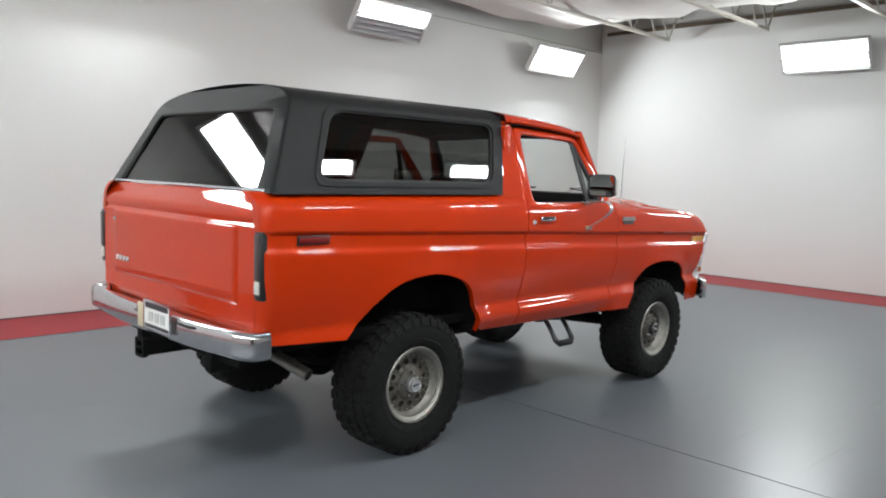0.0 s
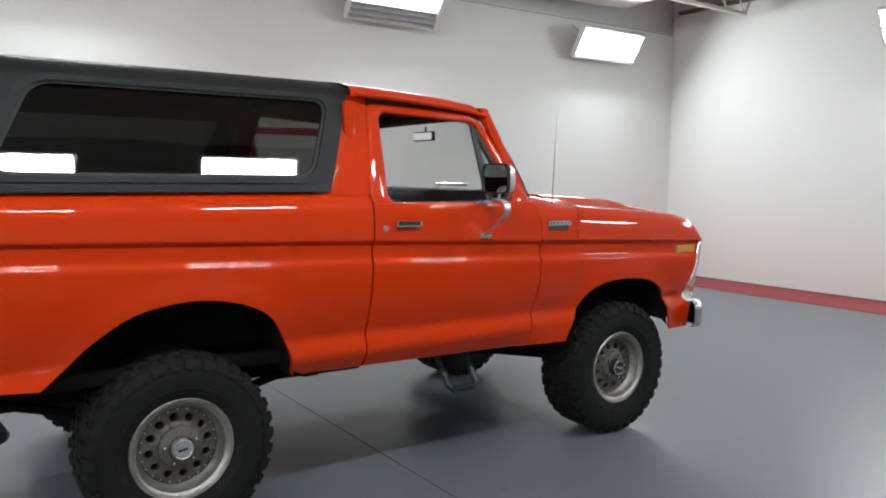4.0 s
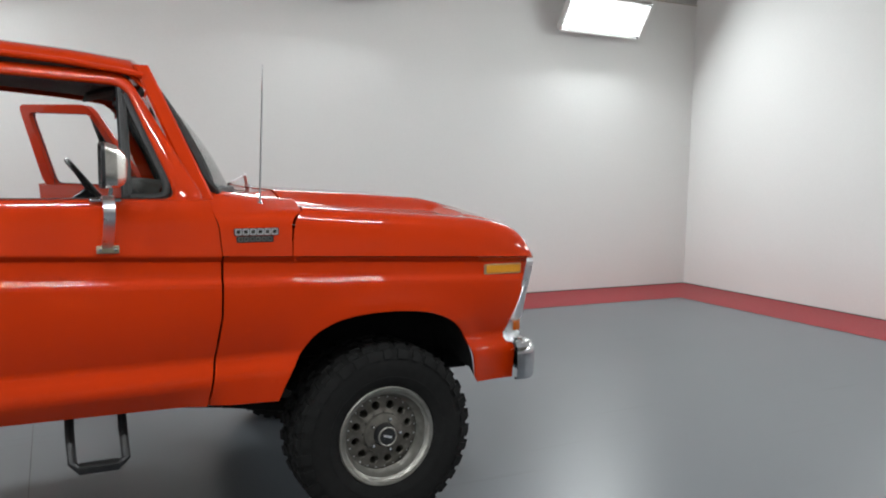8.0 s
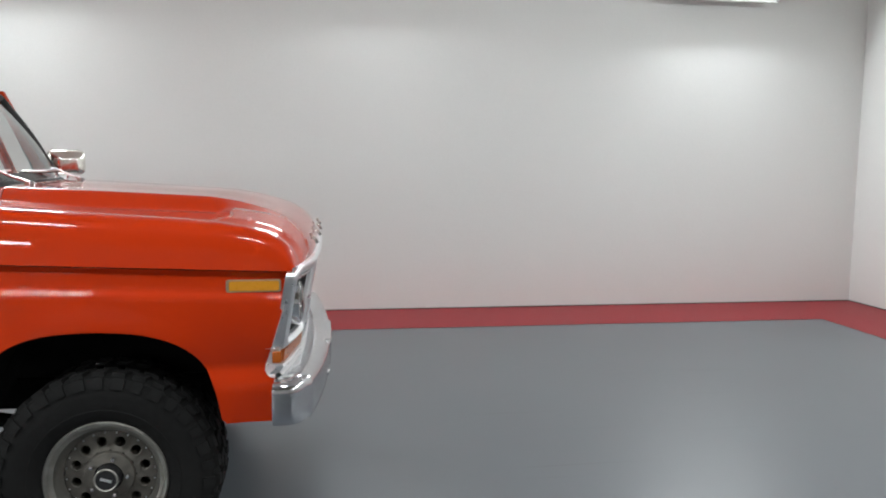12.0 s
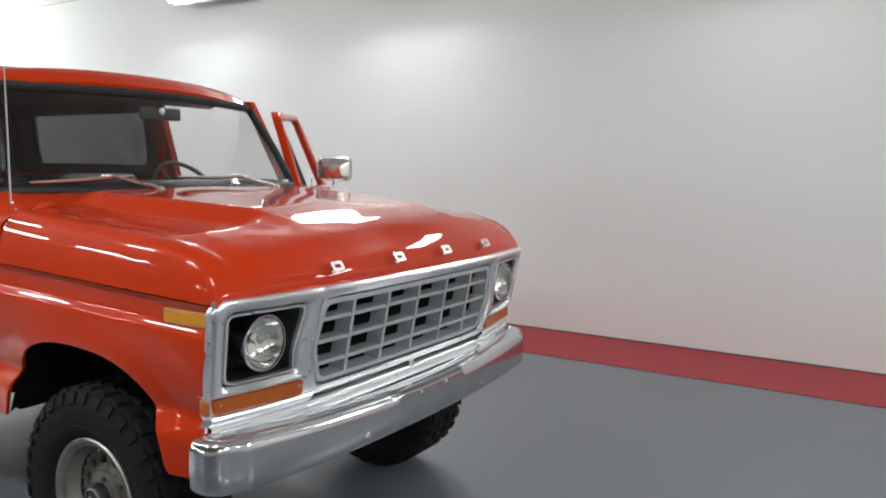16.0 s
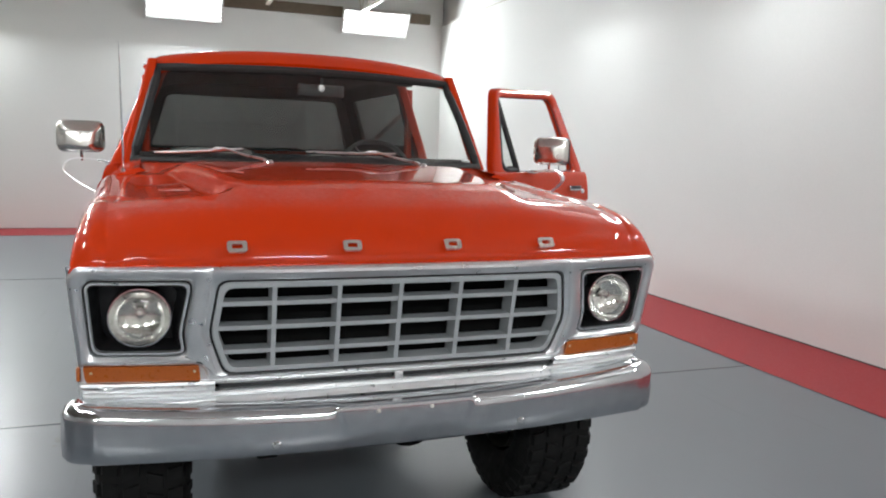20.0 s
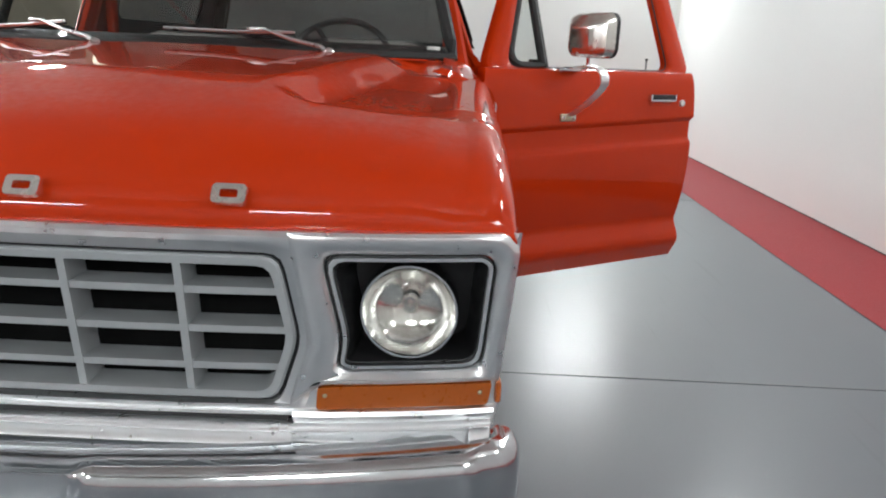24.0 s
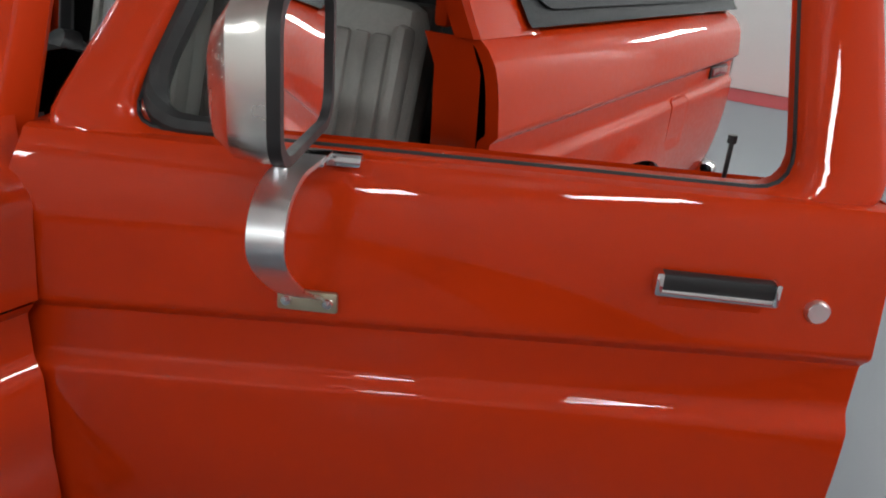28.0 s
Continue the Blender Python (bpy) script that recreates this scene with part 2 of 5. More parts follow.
def box(c, s, b=0.006):
    """A bevelled box: centre, full size, bevel."""
    bm = bmesh.new()
    bmesh.ops.create_cube(bm, size=1.0)
    bmesh.ops.scale(bm, vec=s, verts=bm.verts)
    if b:
        bmesh.ops.bevel(bm, geom=bm.edges[:], offset=min(b, min(s) * 0.45), segments=2, affect="EDGES", profile=0.5)
    bmesh.ops.translate(bm, vec=c, verts=bm.verts)
    bm.verts.index_update()
    out = [tuple(v.co) for v in bm.verts], [tuple(v.index for v in f.verts) for f in bm.faces]
    bm.free()
    return out


def tube(path, r, n=8, closed=False, flat=1.0):
    """A tube along a polyline, capped when open."""
    pts = [Vector(p) for p in path]
    rows, up = [], Vector((0, 0, 1))
    k = len(pts)
    for i, p in enumerate(pts):
        a = pts[(i - 1) % k] if closed or i else pts[i]
        b = pts[(i + 1) % k] if closed or i < k - 1 else pts[i]
        d = (b - a).normalized()
        ref = up if abs(d.dot(up)) < 0.95 else Vector((1, 0, 0))
        s = d.cross(ref).normalized()
        t = s.cross(d)
        rr = r[i] if isinstance(r, (list, tuple)) else r
        rows.append([tuple(p + s * math.cos(2 * math.pi * j / n) * rr + t * math.sin(2 * math.pi * j / n) * rr * flat) for j in range(n)])
    v, f = grid(rows, close_u=True, close_v=closed)
    if not closed:
        f.append(tuple(range(n - 1, -1, -1)))
        f.append(tuple((k - 1) * n + j for j in range(n)))
    return v, f


def lathe(profile, n=48, axis="y", c=(0, 0, 0)):
    """Turns (radius, along) points round an axis through c."""
    rows = []
    for r, h in profile:
        row = []
        for j in range(n):
            a = 2 * math.pi * j / n
            u, w = r * math.cos(a), r * math.sin(a)
            p = {"y": (u, h, w), "x": (h, u, w), "z": (u, w, h)}[axis]
            row.append((p[0] + c[0], p[1] + c[1], p[2] + c[2]))
        rows.append(row)
    return grid(rows, close_u=True)


def rrect(w, h, r, n=5):
    """A rounded rectangle's outline about the origin."""
    pts = []
    for cx, cy, a0 in ((w / 2 - r, h / 2 - r, 0), (-w / 2 + r, h / 2 - r, 90), (-w / 2 + r, -h / 2 + r, 180), (w / 2 - r, -h / 2 + r, 270)):
        for i in range(n + 1):
            a = radians(a0 + 90 * i / n)
            pts.append((cx + r * math.cos(a), cy + r * math.sin(a)))
    return pts


def rpoly(corners, r, n=4):
    """Rounds the corners of a polygon given as 2-D points."""
    out, k = [], len(corners)
    for i in range(k):
        p, a, b = Vector(corners[i]), Vector(corners[i - 1]), Vector(corners[(i + 1) % k])
        da, db = (a - p), (b - p)
        q = min(r, da.length * 0.45, db.length * 0.45)
        s, e = p + da.normalized() * q, p + db.normalized() * q
        for j in range(n + 1):
            t = j / n
            out.append(tuple((1 - t) ** 2 * s + 2 * t * (1 - t) * p + t * t * e))
    return out


def slab(outline, place, t0, t1):
    """A flat piece: outline (u, v) laid by place(u, v, depth) from depth t0 to t1."""
    n = len(outline)
    verts = [place(u, v, t0) for u, v in outline] + [place(u, v, t1) for u, v in outline]
    faces = [(i, (i + 1) % n, n + (i + 1) % n, n + i) for i in range(n)]
    return verts, faces + [tuple(range(n - 1, -1, -1)), tuple(range(n, 2 * n))]


def frame_ring(outer, inner, place, t0, t1):
    """A frame between two outlines of equal count, from depth t0 (front) to t1."""
    rows = [[place(u, v, t1) for u, v in outer], [place(u, v, t0) for u, v in outer],
            [place(u, v, t0) for u, v in inner], [place(u, v, t1) for u, v in inner]]
    return grid(rows, close_u=True, close_v=True)


def scaled(outline, kx, ky, c=None):
    cx = sum(p[0] for p in outline) / len(outline) if c is None else c[0]
    cy = sum(p[1] for p in outline) / len(outline) if c is None else c[1]
    return [(cx + (x - cx) * kx, cy + (y - cy) * ky) for x, y in outline]


def catmull(pts, n=6):
    out = []
    p = [pts[0], *pts, pts[-1]]
    for i in range(1, len(p) - 2):
        for k in range(n):
            t = k / n
            out.append(tuple(0.5 * (2 * b + (c - a) * t + (2 * a - 5 * b + 4 * c - d) * t * t + (3 * b - a - 3 * c + d) * t ** 3)
                             for a, b, c, d in zip(p[i - 1], p[i], p[i + 1], p[i + 2])))
    return out + [tuple(pts[-1])]


def smooth(a, b, x):
    t = max(0.0, min(1.0, (x - a) / (b - a)))
    return t * t * (3 - 2 * t)


def lerp(a, b, t):
    return a + (b - a) * t


def curve(x, table):
    xs = [p[0] for p in table]
    return float(np.interp(x, xs, [p[1] for p in table]))


# ---------------------------------------------------------------- the room
X0, X1, Y0, Y1, ZW, ZC = -11.32, 6.806, -12.5, 4.30, 3.88, 4.52
SKEW = 0.008


def left(x):
    """The left wall runs a little askew to the car."""
    return Y1 + (X1 - x) * SKEW


def along_left(d0, d1, z0, z1):
    """A long bar on the left wall, d0 to d1 behind its face."""
    pts = [(x, left(x) + d, z) for z in (z0, z1) for x, d in ((X0 - 0.2, d0), (X1 + 0.2, d0), (X1 + 0.2, d1), (X0 - 0.2, d1))]
    return pts, [(3, 2, 1, 0), (4, 5, 6, 7), (0, 1, 5, 4), (1, 2, 6, 5), (2, 3, 7, 6), (3, 0, 4, 7)]


def structure(name, vf, material, label, angle=0):
    return tagged(make(name, vf, material, None, label, angle), label, "building", "", "structure")


structure("floor", box(((X0 + X1) / 2, (Y0 + Y1) / 2 + 0.2, -0.05), (X1 - X0 + 0.6, Y1 - Y0 + 1.0, 0.1), 0), FLOOR, "glossy grey epoxy-painted concrete floor", 0)
BW, BL = 0.99, 0.955


def strip(pts, z):
    return [(x, y, z) for x, y in pts], [tuple(range(len(pts)))]


tagged(make("floor_band", join(
    strip([(X0, left(X0)), (X1, Y1), (X1 - BW, Y1 - BL), (X0 + BW, left(X0) - BL)][::-1], 0.004),
    strip([(X1, Y1), (X1, Y0), (X1 - BW, Y0 + BW), (X1 - BW, Y1 - BL)][::-1], 0.004),
    strip([(X0, Y0), (X0, left(X0)), (X0 + BW, left(X0) - BL), (X0 + BW, Y0 + BW)][::-1], 0.004),
    strip([(X1, Y0), (X0, Y0), (X0 + BW, Y0 + BW), (X1 - BW, Y0 + BW)][::-1], 0.004)), BANDRED, None, "", 0),
    "faded red painted band on the floor along the walls", "floor marking", "", "structure")
structure("floor_joint", join(box((-1.41, -4.0, 0.0010), (0.0036, 16.6, 0.003), 0), box((-6.2, -4.0, 0.0010), (0.005, 16.6, 0.003), 0)), JOINTMAT, "thin dark saw-cut joint in the floor")
STAIN = mat("tyre_mark", (0.085, 0.092, 0.098), 0.4, grain=40, vary=0.35, big=9)


def stain(x, y, length, width, turn, seed):
    """A small smeared mark: a thin sheet with an uneven outline."""
    r = random.Random(seed)
    ca, sa = math.cos(radians(turn)), math.sin(radians(turn))
    pts = []
    for k in range(22):
        a = 2 * math.pi * k / 22
        q = r.uniform(0.55, 1.0)
        u, v = length / 2 * q * math.cos(a), width / 2 * q * math.sin(a)
        pts.append((x + u * ca - v * sa, y + u * sa + v * ca))
    structure("floor_stain", strip(pts, 0.0012), STAIN, "small dark scuff mark on the floor")


for k, (x, y, l, w, a) in enumerate(((-1.16, -1.24, 0.11, 0.05, 20), (-1.08, -1.25, 0.05, 0.03, 70), (-0.18, -1.51, 0.14, 0.03, -30), (-3.42, -0.08, 0.16, 0.06, 25), (-3.0, 0.15, 0.22, 0.05, 10), (-1.26, -1.55, 0.03, 0.02, 0))):
    stain(x, y, l, w, a, k + 3)
T = 0.2
structure("wall_left", along_left(0, T, 0.012, ZW), WALL, "plain white painted wall")
ZF = 4.19
structure("wall_front", box((X1 + T / 2, (Y0 + Y1) / 2, ZF / 2 + 0.006), (T, Y1 - Y0, ZF - 0.012), 0), WALL, "plain white painted wall")
# unseen wall, set far off so the car's side reflects less white
structure("wall_right", box(((X0 + X1) / 2, Y0 - T / 2, ZW / 2 + 0.006), (X1 - X0 + 2 * T, T, ZW - 0.012), 0), WALL, "plain white painted wall")
DY = -5.15
structure("wall_back", box((X0 - T / 2, (DY + left(X0)) / 2, ZW / 2 + 0.006), (T, left(X0) - DY, ZW - 0.012), 0), WALL, "plain white painted wall")
structure("wall_back_lintel", box((X0 - T / 2, (Y0 + DY) / 2, 3.55), (T, DY - Y0, 0.62), 0), WALL, "white wall above the wide doorway")
# dark gap where the wall boards stop short of the floor
structure("wall_gap", join(along_left(-0.003, 0.02, 0.001, 0.015), box((X1 + 0.006, (Y0 + Y1) / 2, 0.008), (0.02, Y1 - Y0, 0.014), 0)), JOINTMAT, "dark gap under the wall boards")
structure("upper_wall", join(along_left(0.10, 0.22, ZW, ZC), box((X1 + 0.16, (Y0 + Y1) / 2, (ZW + ZC) / 2), (0.12, Y1 - Y0 + 0.4, ZC - ZW), 0),
                             box((X0 - 0.16, (Y0 + Y1) / 2, (ZW + ZC) / 2), (0.12, Y1 - Y0 + 0.4, ZC - ZW), 0), box(((X0 + X1) / 2, Y0 - 0.16, (ZW + ZC) / 2), (X1 - X0 + 0.6, 0.12, ZC - ZW), 0)), WALL, "white painted wall between the roof joists")
structure("ceiling", box(((X0 + X1) / 2, (Y0 + Y1) / 2 + 0.2, ZC + 0.05), (X1 - X0 + 0.7, Y1 - Y0 + 1.1, 0.1), 0), DECK, "tan roof deck over the open joists")
structure("wall_cap", join(box((X1 + 0.03, (Y0 + Y1) / 2, ZF + 0.03), (0.12, Y1 - Y0 - 0.2, 0.06), 0.004),
                           box((X0 - 0.03, (Y0 + Y1) / 2, ZW + 0.10), (0.12, Y1 - Y0 - 0.2, 0.18), 0.004)), WOODY, "brown timber rail on top of the wall")
structure("wall_ledge", along_left(-0.005, 0.095, ZW + 0.001, ZW + 0.016), STEEL, "thin pale ledge on top of the wall")


def joist(y):
    """An open-web steel joist along x, with zigzag web bars."""
    j = empty("roof_joist", "cream-painted open-web steel roof joist under the deck", "joist", "roof joists", at=(0, y, 0))
    zt, zb = ZC - 0.07, ZC - 0.58
    make("top_chord", box(((X0 + X1) / 2, 0, zt), (X1 - X0 - 0.1, 0.08, 0.05), 0), STEEL, j, "", 0)
    make("bottom_chord", box(((X0 + X1) / 2, 0, zb), (X1 - X0 - 0.7, 0.06, 0.045), 0), STEEL, j, "", 0)
    pts, x, up = [], X0 + 0.8, False
    while x < X1 - 0.75:
        pts.append((x, 0, zt if up else zb))
        x += 0.36
        up = not up
    for xe, sg in ((X1, -1), (X0, 1)):
        make("end_strut", tube([(xe + sg * 0.36, 0, zb), (xe + sg * 0.04, 0, zt)], 0.014, 6), STEEL, j)
        make("end_strut", tube([(xe + sg * 0.36, 0, zb), (xe + sg * 0.70, 0, zt)], 0.014, 6), STEEL, j)
    make("seat", box((X1 - 0.06, 0, zt - 0.06), (0.14, 0.12, 0.10), 0.01), STEEL, j)
    make("web_bar", tube(pts, 0.013, 6), STEEL, j)
    return j


for k in range(9):
    joist(2.76 - 1.67 * k)


def wrinkled(x, y):
    return 0.035 * noise.noise(Vector((x * 0.9, y * 3.2, 0))) + 0.02 * noise.noise(Vector((x * 3, y * 7, 3)))


rows = []
for i in range(60):
    y = lerp(-3.1, 3.9, i / 59)
    row = []
    for k in range(70):
        x = lerp(-7.0, 5.1, k / 69)
        sag = 0.10 * math.sin(math.pi * (k % 14) / 14) * (1 if 4 < i < 55 else 0.4)
        edge = 0.05 * math.sin(x * 2.3) if i == 59 else 0
        row.append((x + (0.06 * math.sin(y * 4) if k in (0, 69) else 0), y + edge, 4.06 - sag - 0.02 * math.cos(math.pi * 2 * i / 15) + wrinkled(x, y)))
    rows.append(row)
tagged(make("ceiling_drape", grid(rows), DRAPE, None, "", 60), "wrinkled white fabric sheet slung under the joists", "drape")
for yy in (3.9, -3.1):
    tagged(make("drape_rod", tube([(-7.1, yy, 4.10), (5.2, yy, 4.10)], 0.016, 8), STEEL), "thin pale rod that holds the fabric's edge", "rod", "drape rods")
tagged(make("drape_rod", tube([(5.12, -3.15, 4.10), (5.12, 3.95, 4.10)], 0.02, 8), STEEL), "thin pale rod that holds the fabric's edge", "rod", "drape rods")


def lamp_unit():
    """A four-foot high-bay light: housing, reflector, six tubes, end caps. Faces -z, long along x."""
    u = empty("strip_light", "white fixture with lit tubes hung high on the wall", "lamp", "wall lights")
    make("housing", box((0, 0, 0.045), (1.24, 0.46, 0.05), 0.008), FIXTURE, u, "", 30)
    rows = []
    for i in range(25):
        y = -0.22 + 0.44 * i / 24
        rows.append([(-0.6, y, 0.012 + 0.016 * math.cos(2 * math.pi * i / 4)), (0.6, y, 0.012 + 0.016 * math.cos(2 * math.pi * i / 4))])
    make("reflector", grid(rows), SATIN, u)
    for s in (-1, 1):
        make("end_cap", box((s * 0.615, 0, 0.005), (0.03, 0.46, 0.07), 0.006), FIXTURE, u, "", 30)
    for k in range(6):
        y = -0.18 + 0.072 * k
        make("tube", tube([(-0.59, y, -0.012), (0.59, y, -0.012)], 0.0125, 8), TUBE, u, "glowing white tube")
        make("side_lip", box((0, (-1) ** k * 0.236, -0.012 if k == 0 else 0.012), (1.24, 0.012, 0.10 if k == 0 else 0.05), 0.003), FIXTURE, u, "", 30) if k < 2 else None
    for s in (-1, 1):
        make("hanger", tube([(s * 0.45, 0.05, 0.06), (s * 0.45, 0.10, 0.75)], 0.006, 6), STEEL, u)
    return u


LAMPS = []


def place_lamp(x, y, z, toward, tilt):
    """toward: heading in degrees to which the lit face leans; tilt from facing straight down."""
    m = Matrix.Translation((x, y, z)) @ Matrix.Rotation(radians(toward - 90), 4, "Z") @ Matrix.Rotation(radians(tilt), 4, "X")
    if not LAMPS:
        ob = lamp_unit()
        ob.matrix_basis = m
    else:
        ob = copy_thing(LAMPS[0], m)
    LAMPS.append(ob)
    return ob


# wall side: the lit face looks out of the wall, leaning down
for x, z in ((1.36, 3.61), (-5.20, 3.74), (-2.25, 3.64), (4.98, 3.505)):
    place_lamp(x, left(x) - 0.34, z, -90, 58)
# only the one at 0.235 is in view; the other two are added unseen
for y in (-6.6, -3.1, 0.235):
    place_lamp(6.49, y, 3.48, 180, 62)
# the one at -3.7 is unseen, added to carry the row on
for y in (3.05, -0.28, -3.7):
    place_lamp(X0 + 0.3, y, 3.78, 0, 60)
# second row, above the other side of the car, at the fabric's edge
# the last four are unseen, added to brighten the far end of the room
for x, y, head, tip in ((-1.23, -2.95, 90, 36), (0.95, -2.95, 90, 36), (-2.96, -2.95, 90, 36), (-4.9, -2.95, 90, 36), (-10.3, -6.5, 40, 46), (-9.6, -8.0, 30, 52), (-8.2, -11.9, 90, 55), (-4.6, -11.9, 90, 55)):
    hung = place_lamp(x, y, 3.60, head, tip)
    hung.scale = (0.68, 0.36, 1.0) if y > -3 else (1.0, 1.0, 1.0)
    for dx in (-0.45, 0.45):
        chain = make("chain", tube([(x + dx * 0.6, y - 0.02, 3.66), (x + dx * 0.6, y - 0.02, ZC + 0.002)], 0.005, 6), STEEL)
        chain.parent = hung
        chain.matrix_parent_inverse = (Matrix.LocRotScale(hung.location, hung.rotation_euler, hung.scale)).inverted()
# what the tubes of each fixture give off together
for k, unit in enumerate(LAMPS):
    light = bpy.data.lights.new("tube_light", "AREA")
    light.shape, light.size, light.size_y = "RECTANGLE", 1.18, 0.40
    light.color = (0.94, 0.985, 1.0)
    # back-wall fixtures get extra watts to brighten that end of the room
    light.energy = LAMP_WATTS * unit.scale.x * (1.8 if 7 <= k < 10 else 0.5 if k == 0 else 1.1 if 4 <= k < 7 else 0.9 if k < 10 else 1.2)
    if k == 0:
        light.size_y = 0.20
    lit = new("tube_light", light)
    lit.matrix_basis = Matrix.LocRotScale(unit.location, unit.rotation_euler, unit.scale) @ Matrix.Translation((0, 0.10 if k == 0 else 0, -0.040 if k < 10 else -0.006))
# a dark rib divides the tubes of the fixtures on the front wall
for unit in LAMPS[4:7]:
    make("centre_rib", box((0, 0.0, -0.036), (1.20, 0.020, 0.052), 0.004), FIXTURE_DARK, unit)
# one fixture has its lower tubes off
for t in [c for c in LAMPS[0].children if c.name.startswith("tube")]:
    if t.data.vertices[0].co.y < 0.02:
        t.data = t.data.copy()
        t.data.materials[0] = FIXTURE_DARK
        tagged(t, "unlit grey tube")
tagged(LAMPS[0], "white fixture hung on the wall, only half its tubes lit")
# doorway at the far end, with another room behind
structure("backroom_wall", box((-14.6, -8.9, 2.2), (0.2, 8.0, 4.6), 0), CREAM, "cream wall of the next room")
structure("backroom_side", join(box((-12.4, -12.6, 2.2), (4.6, 0.2, 4.6), 0), box((-12.4, -5.0, 2.2), (4.2, 0.12, 4.6), 0), box((-12.4, -8.8, 4.55), (4.6, 7.8, 0.1), 0)), CREAM, "cream walls of the next room")
structure("backroom_floor", box((-12.5, -8.8, -0.05), (4.0, 7.6, 0.1), 0), FLOOR, "grey floor of the next room")
post = tagged(make("door_post", box((X0 + 0.02, DY - 0.09, 1.63), (0.30, 0.20, 3.24), 0.01), DARKRED), "dark red painted steel door post", "door post")
make("edge_strip", box((X0 + 0.18, DY - 0.10, 1.63), (0.012, 0.03, 3.2), 0.003), WHITELENS, post, "pale conduit strip")
make("switch_box", box((X0 + 0.20, DY - 0.10, 0.98), (0.05, 0.08, 0.12), 0.008), WHITELENS, post, "small white switch box")
crate = empty("parked_car", "dark parked car in the next room", "car", at=(-11.9, -7.0, 0))
make("body", box((0, 0, 0.72), (1.9, 3.9, 0.62), 0.12), SHOPDARK, crate)
make("cabin", box((0.0, -0.2, 1.28), (1.55, 2.1, 0.56), 0.16), SHOPDARK, crate)
for a, b in ((-0.85, -1.25), (0.85, -1.25), (-0.85, 1.25), (0.85, 1.25)):
    make("wheel", lathe([(0.0, -0.1), (0.30, -0.1), (0.33, 0.0), (0.30, 0.1), (0.0, 0.1)], 24, "x", (a, b, 0.33)), TYRE, crate)
tagged(make("plastic_bag", (lambda vf: ([(v[0] + 0.03 * noise.noise(Vector(v) * 9), v[1] + 0.04 * noise.noise(Vector(v) * 8 + Vector((5, 0, 0))), v[2]) for v in vf[0]], vf[1]))(lathe([(0.0, 0.0), (0.13, 0.01), (0.16, 0.12), (0.12, 0.26), (0.03, 0.34), (0.05, 0.40)], 20, "z", (X0 + 0.35, DY - 0.10, 0.0))), WHITELENS), "crumpled pale plastic bag on the floor beside the post", "bag")

# ---------------------------------------------------------------- the vehicle: x ahead from the front axle, y to its left
ZL = [(-3.7, 1.318), (-3.5, 1.315), (-1.75, 1.262), (-0.70, 1.222), (0.70, 1.170)]
CW = [(-3.7, 0.105), (-2.5, 0.110), (-0.7, 0.106), (0.7, 0.098)]
ARCH_F = catmull([(-0.482, 0.630), (-0.446, 0.715), (-0.402, 0.792), (-0.322, 0.897), (-0.183, 0.953), (0.017, 0.965), (0.202, 0.940), (0.327, 0.870), (0.395, 0.750), (0.419, 0.627)], 4)
ARCH_R = catmull([(-3.175, 0.742), (-3.08, 0.815), (-2.99, 0.902), (-2.83, 1.003), (-2.62, 1.042), (-2.422, 1.020), (-2.270, 0.948), (-2.182, 0.810), (-2.145, 0.655)], 4)
SEAM_F = [(0.55, -0.762), (0.634, -0.752), (0.694, -0.741), (0.99, -0.701), (1.22, -0.698), (1.33, -0.708), (1.425, -0.738), (1.47, -0.765)]
SEAM_R = [(0.55, -1.784), (0.68, -1.777), (1.0, -1.758), (1.26, -1.752), (1.47, -1.742)]
LEAN = [(1.41, 0.953), (1.44, 0.941), (1.50, 0.915), (1.60, 0.877), (1.90, 0.757), (1.95, 0.736), (2.0, 0.71)]


def zl(x):
    return curve(x, ZL)


def cw(x):
    return curve(x, CW)


def half(x, z):
    """Half width of the body's side at x, z."""
    top, c = zl(x), cw(x)
    d = top - z
    if d <= 0:
        k = max(0, -d) / (1.47 - top)
        y = 0.990 - 0.014 * k - 0.048 * k ** 5
    elif d < c - 0.04:
        y = 0.990 - 0.021 * smooth(0, 0.026, d)
    elif d < c + 0.02:
        y = 0.969 + 0.016 * smooth(c - 0.024, c + 0.006, d)
    else:
        z0 = top - c - 0.02
        t = min(1, (z0 - z) / (z0 - 0.815))
        y = 0.985 - 0.054 * t ** 2.1
        y += 0.028 * smooth(0.822, 0.742, z)
        if z < 0.720:
            y -= (0.720 - z) * lerp(0.12, 0.6, smooth(-0.64, -0.80, x))
    if x > 0.3:
        y -= 0.003 * ((x - 0.3) / 0.4) ** 2
    if x > 0.62:
        y -= (x - 0.62) * 0.05
    if x < -3.3:
        y -= 0.012 * ((-3.3 - x) / 0.3) ** 2
    if x < -3.60:
        q = min(0.06, -3.60 - x)
        y -= 0.06 - math.sqrt(max(0, 0.0036 - q * q))
    for arch in (ARCH_F, ARCH_R):
        if z < 1.15 and arch[0][0] - 0.1 < x < arch[-1][0] + 0.1:
            near = min((x - a) ** 2 + (z - b) ** 2 for a, b in arch)
            y += 0.014 * math.exp(-near / 0.0035)
    return y


def bottom(x):
    if ARCH_F[0][0] <= x <= ARCH_F[-1][0]:
        return curve(x, ARCH_F)
    if ARCH_R[0][0] <= x <= ARCH_R[-1][0]:
        return curve(x, ARCH_R)
    if x > 0.4:
        return 0.606
    if x < -3.17:
        return lerp(0.742, 0.765, (-3.17 - x) / 0.45)
    return lerp(0.630, 0.655, (-0.55 - x) / 1.6)


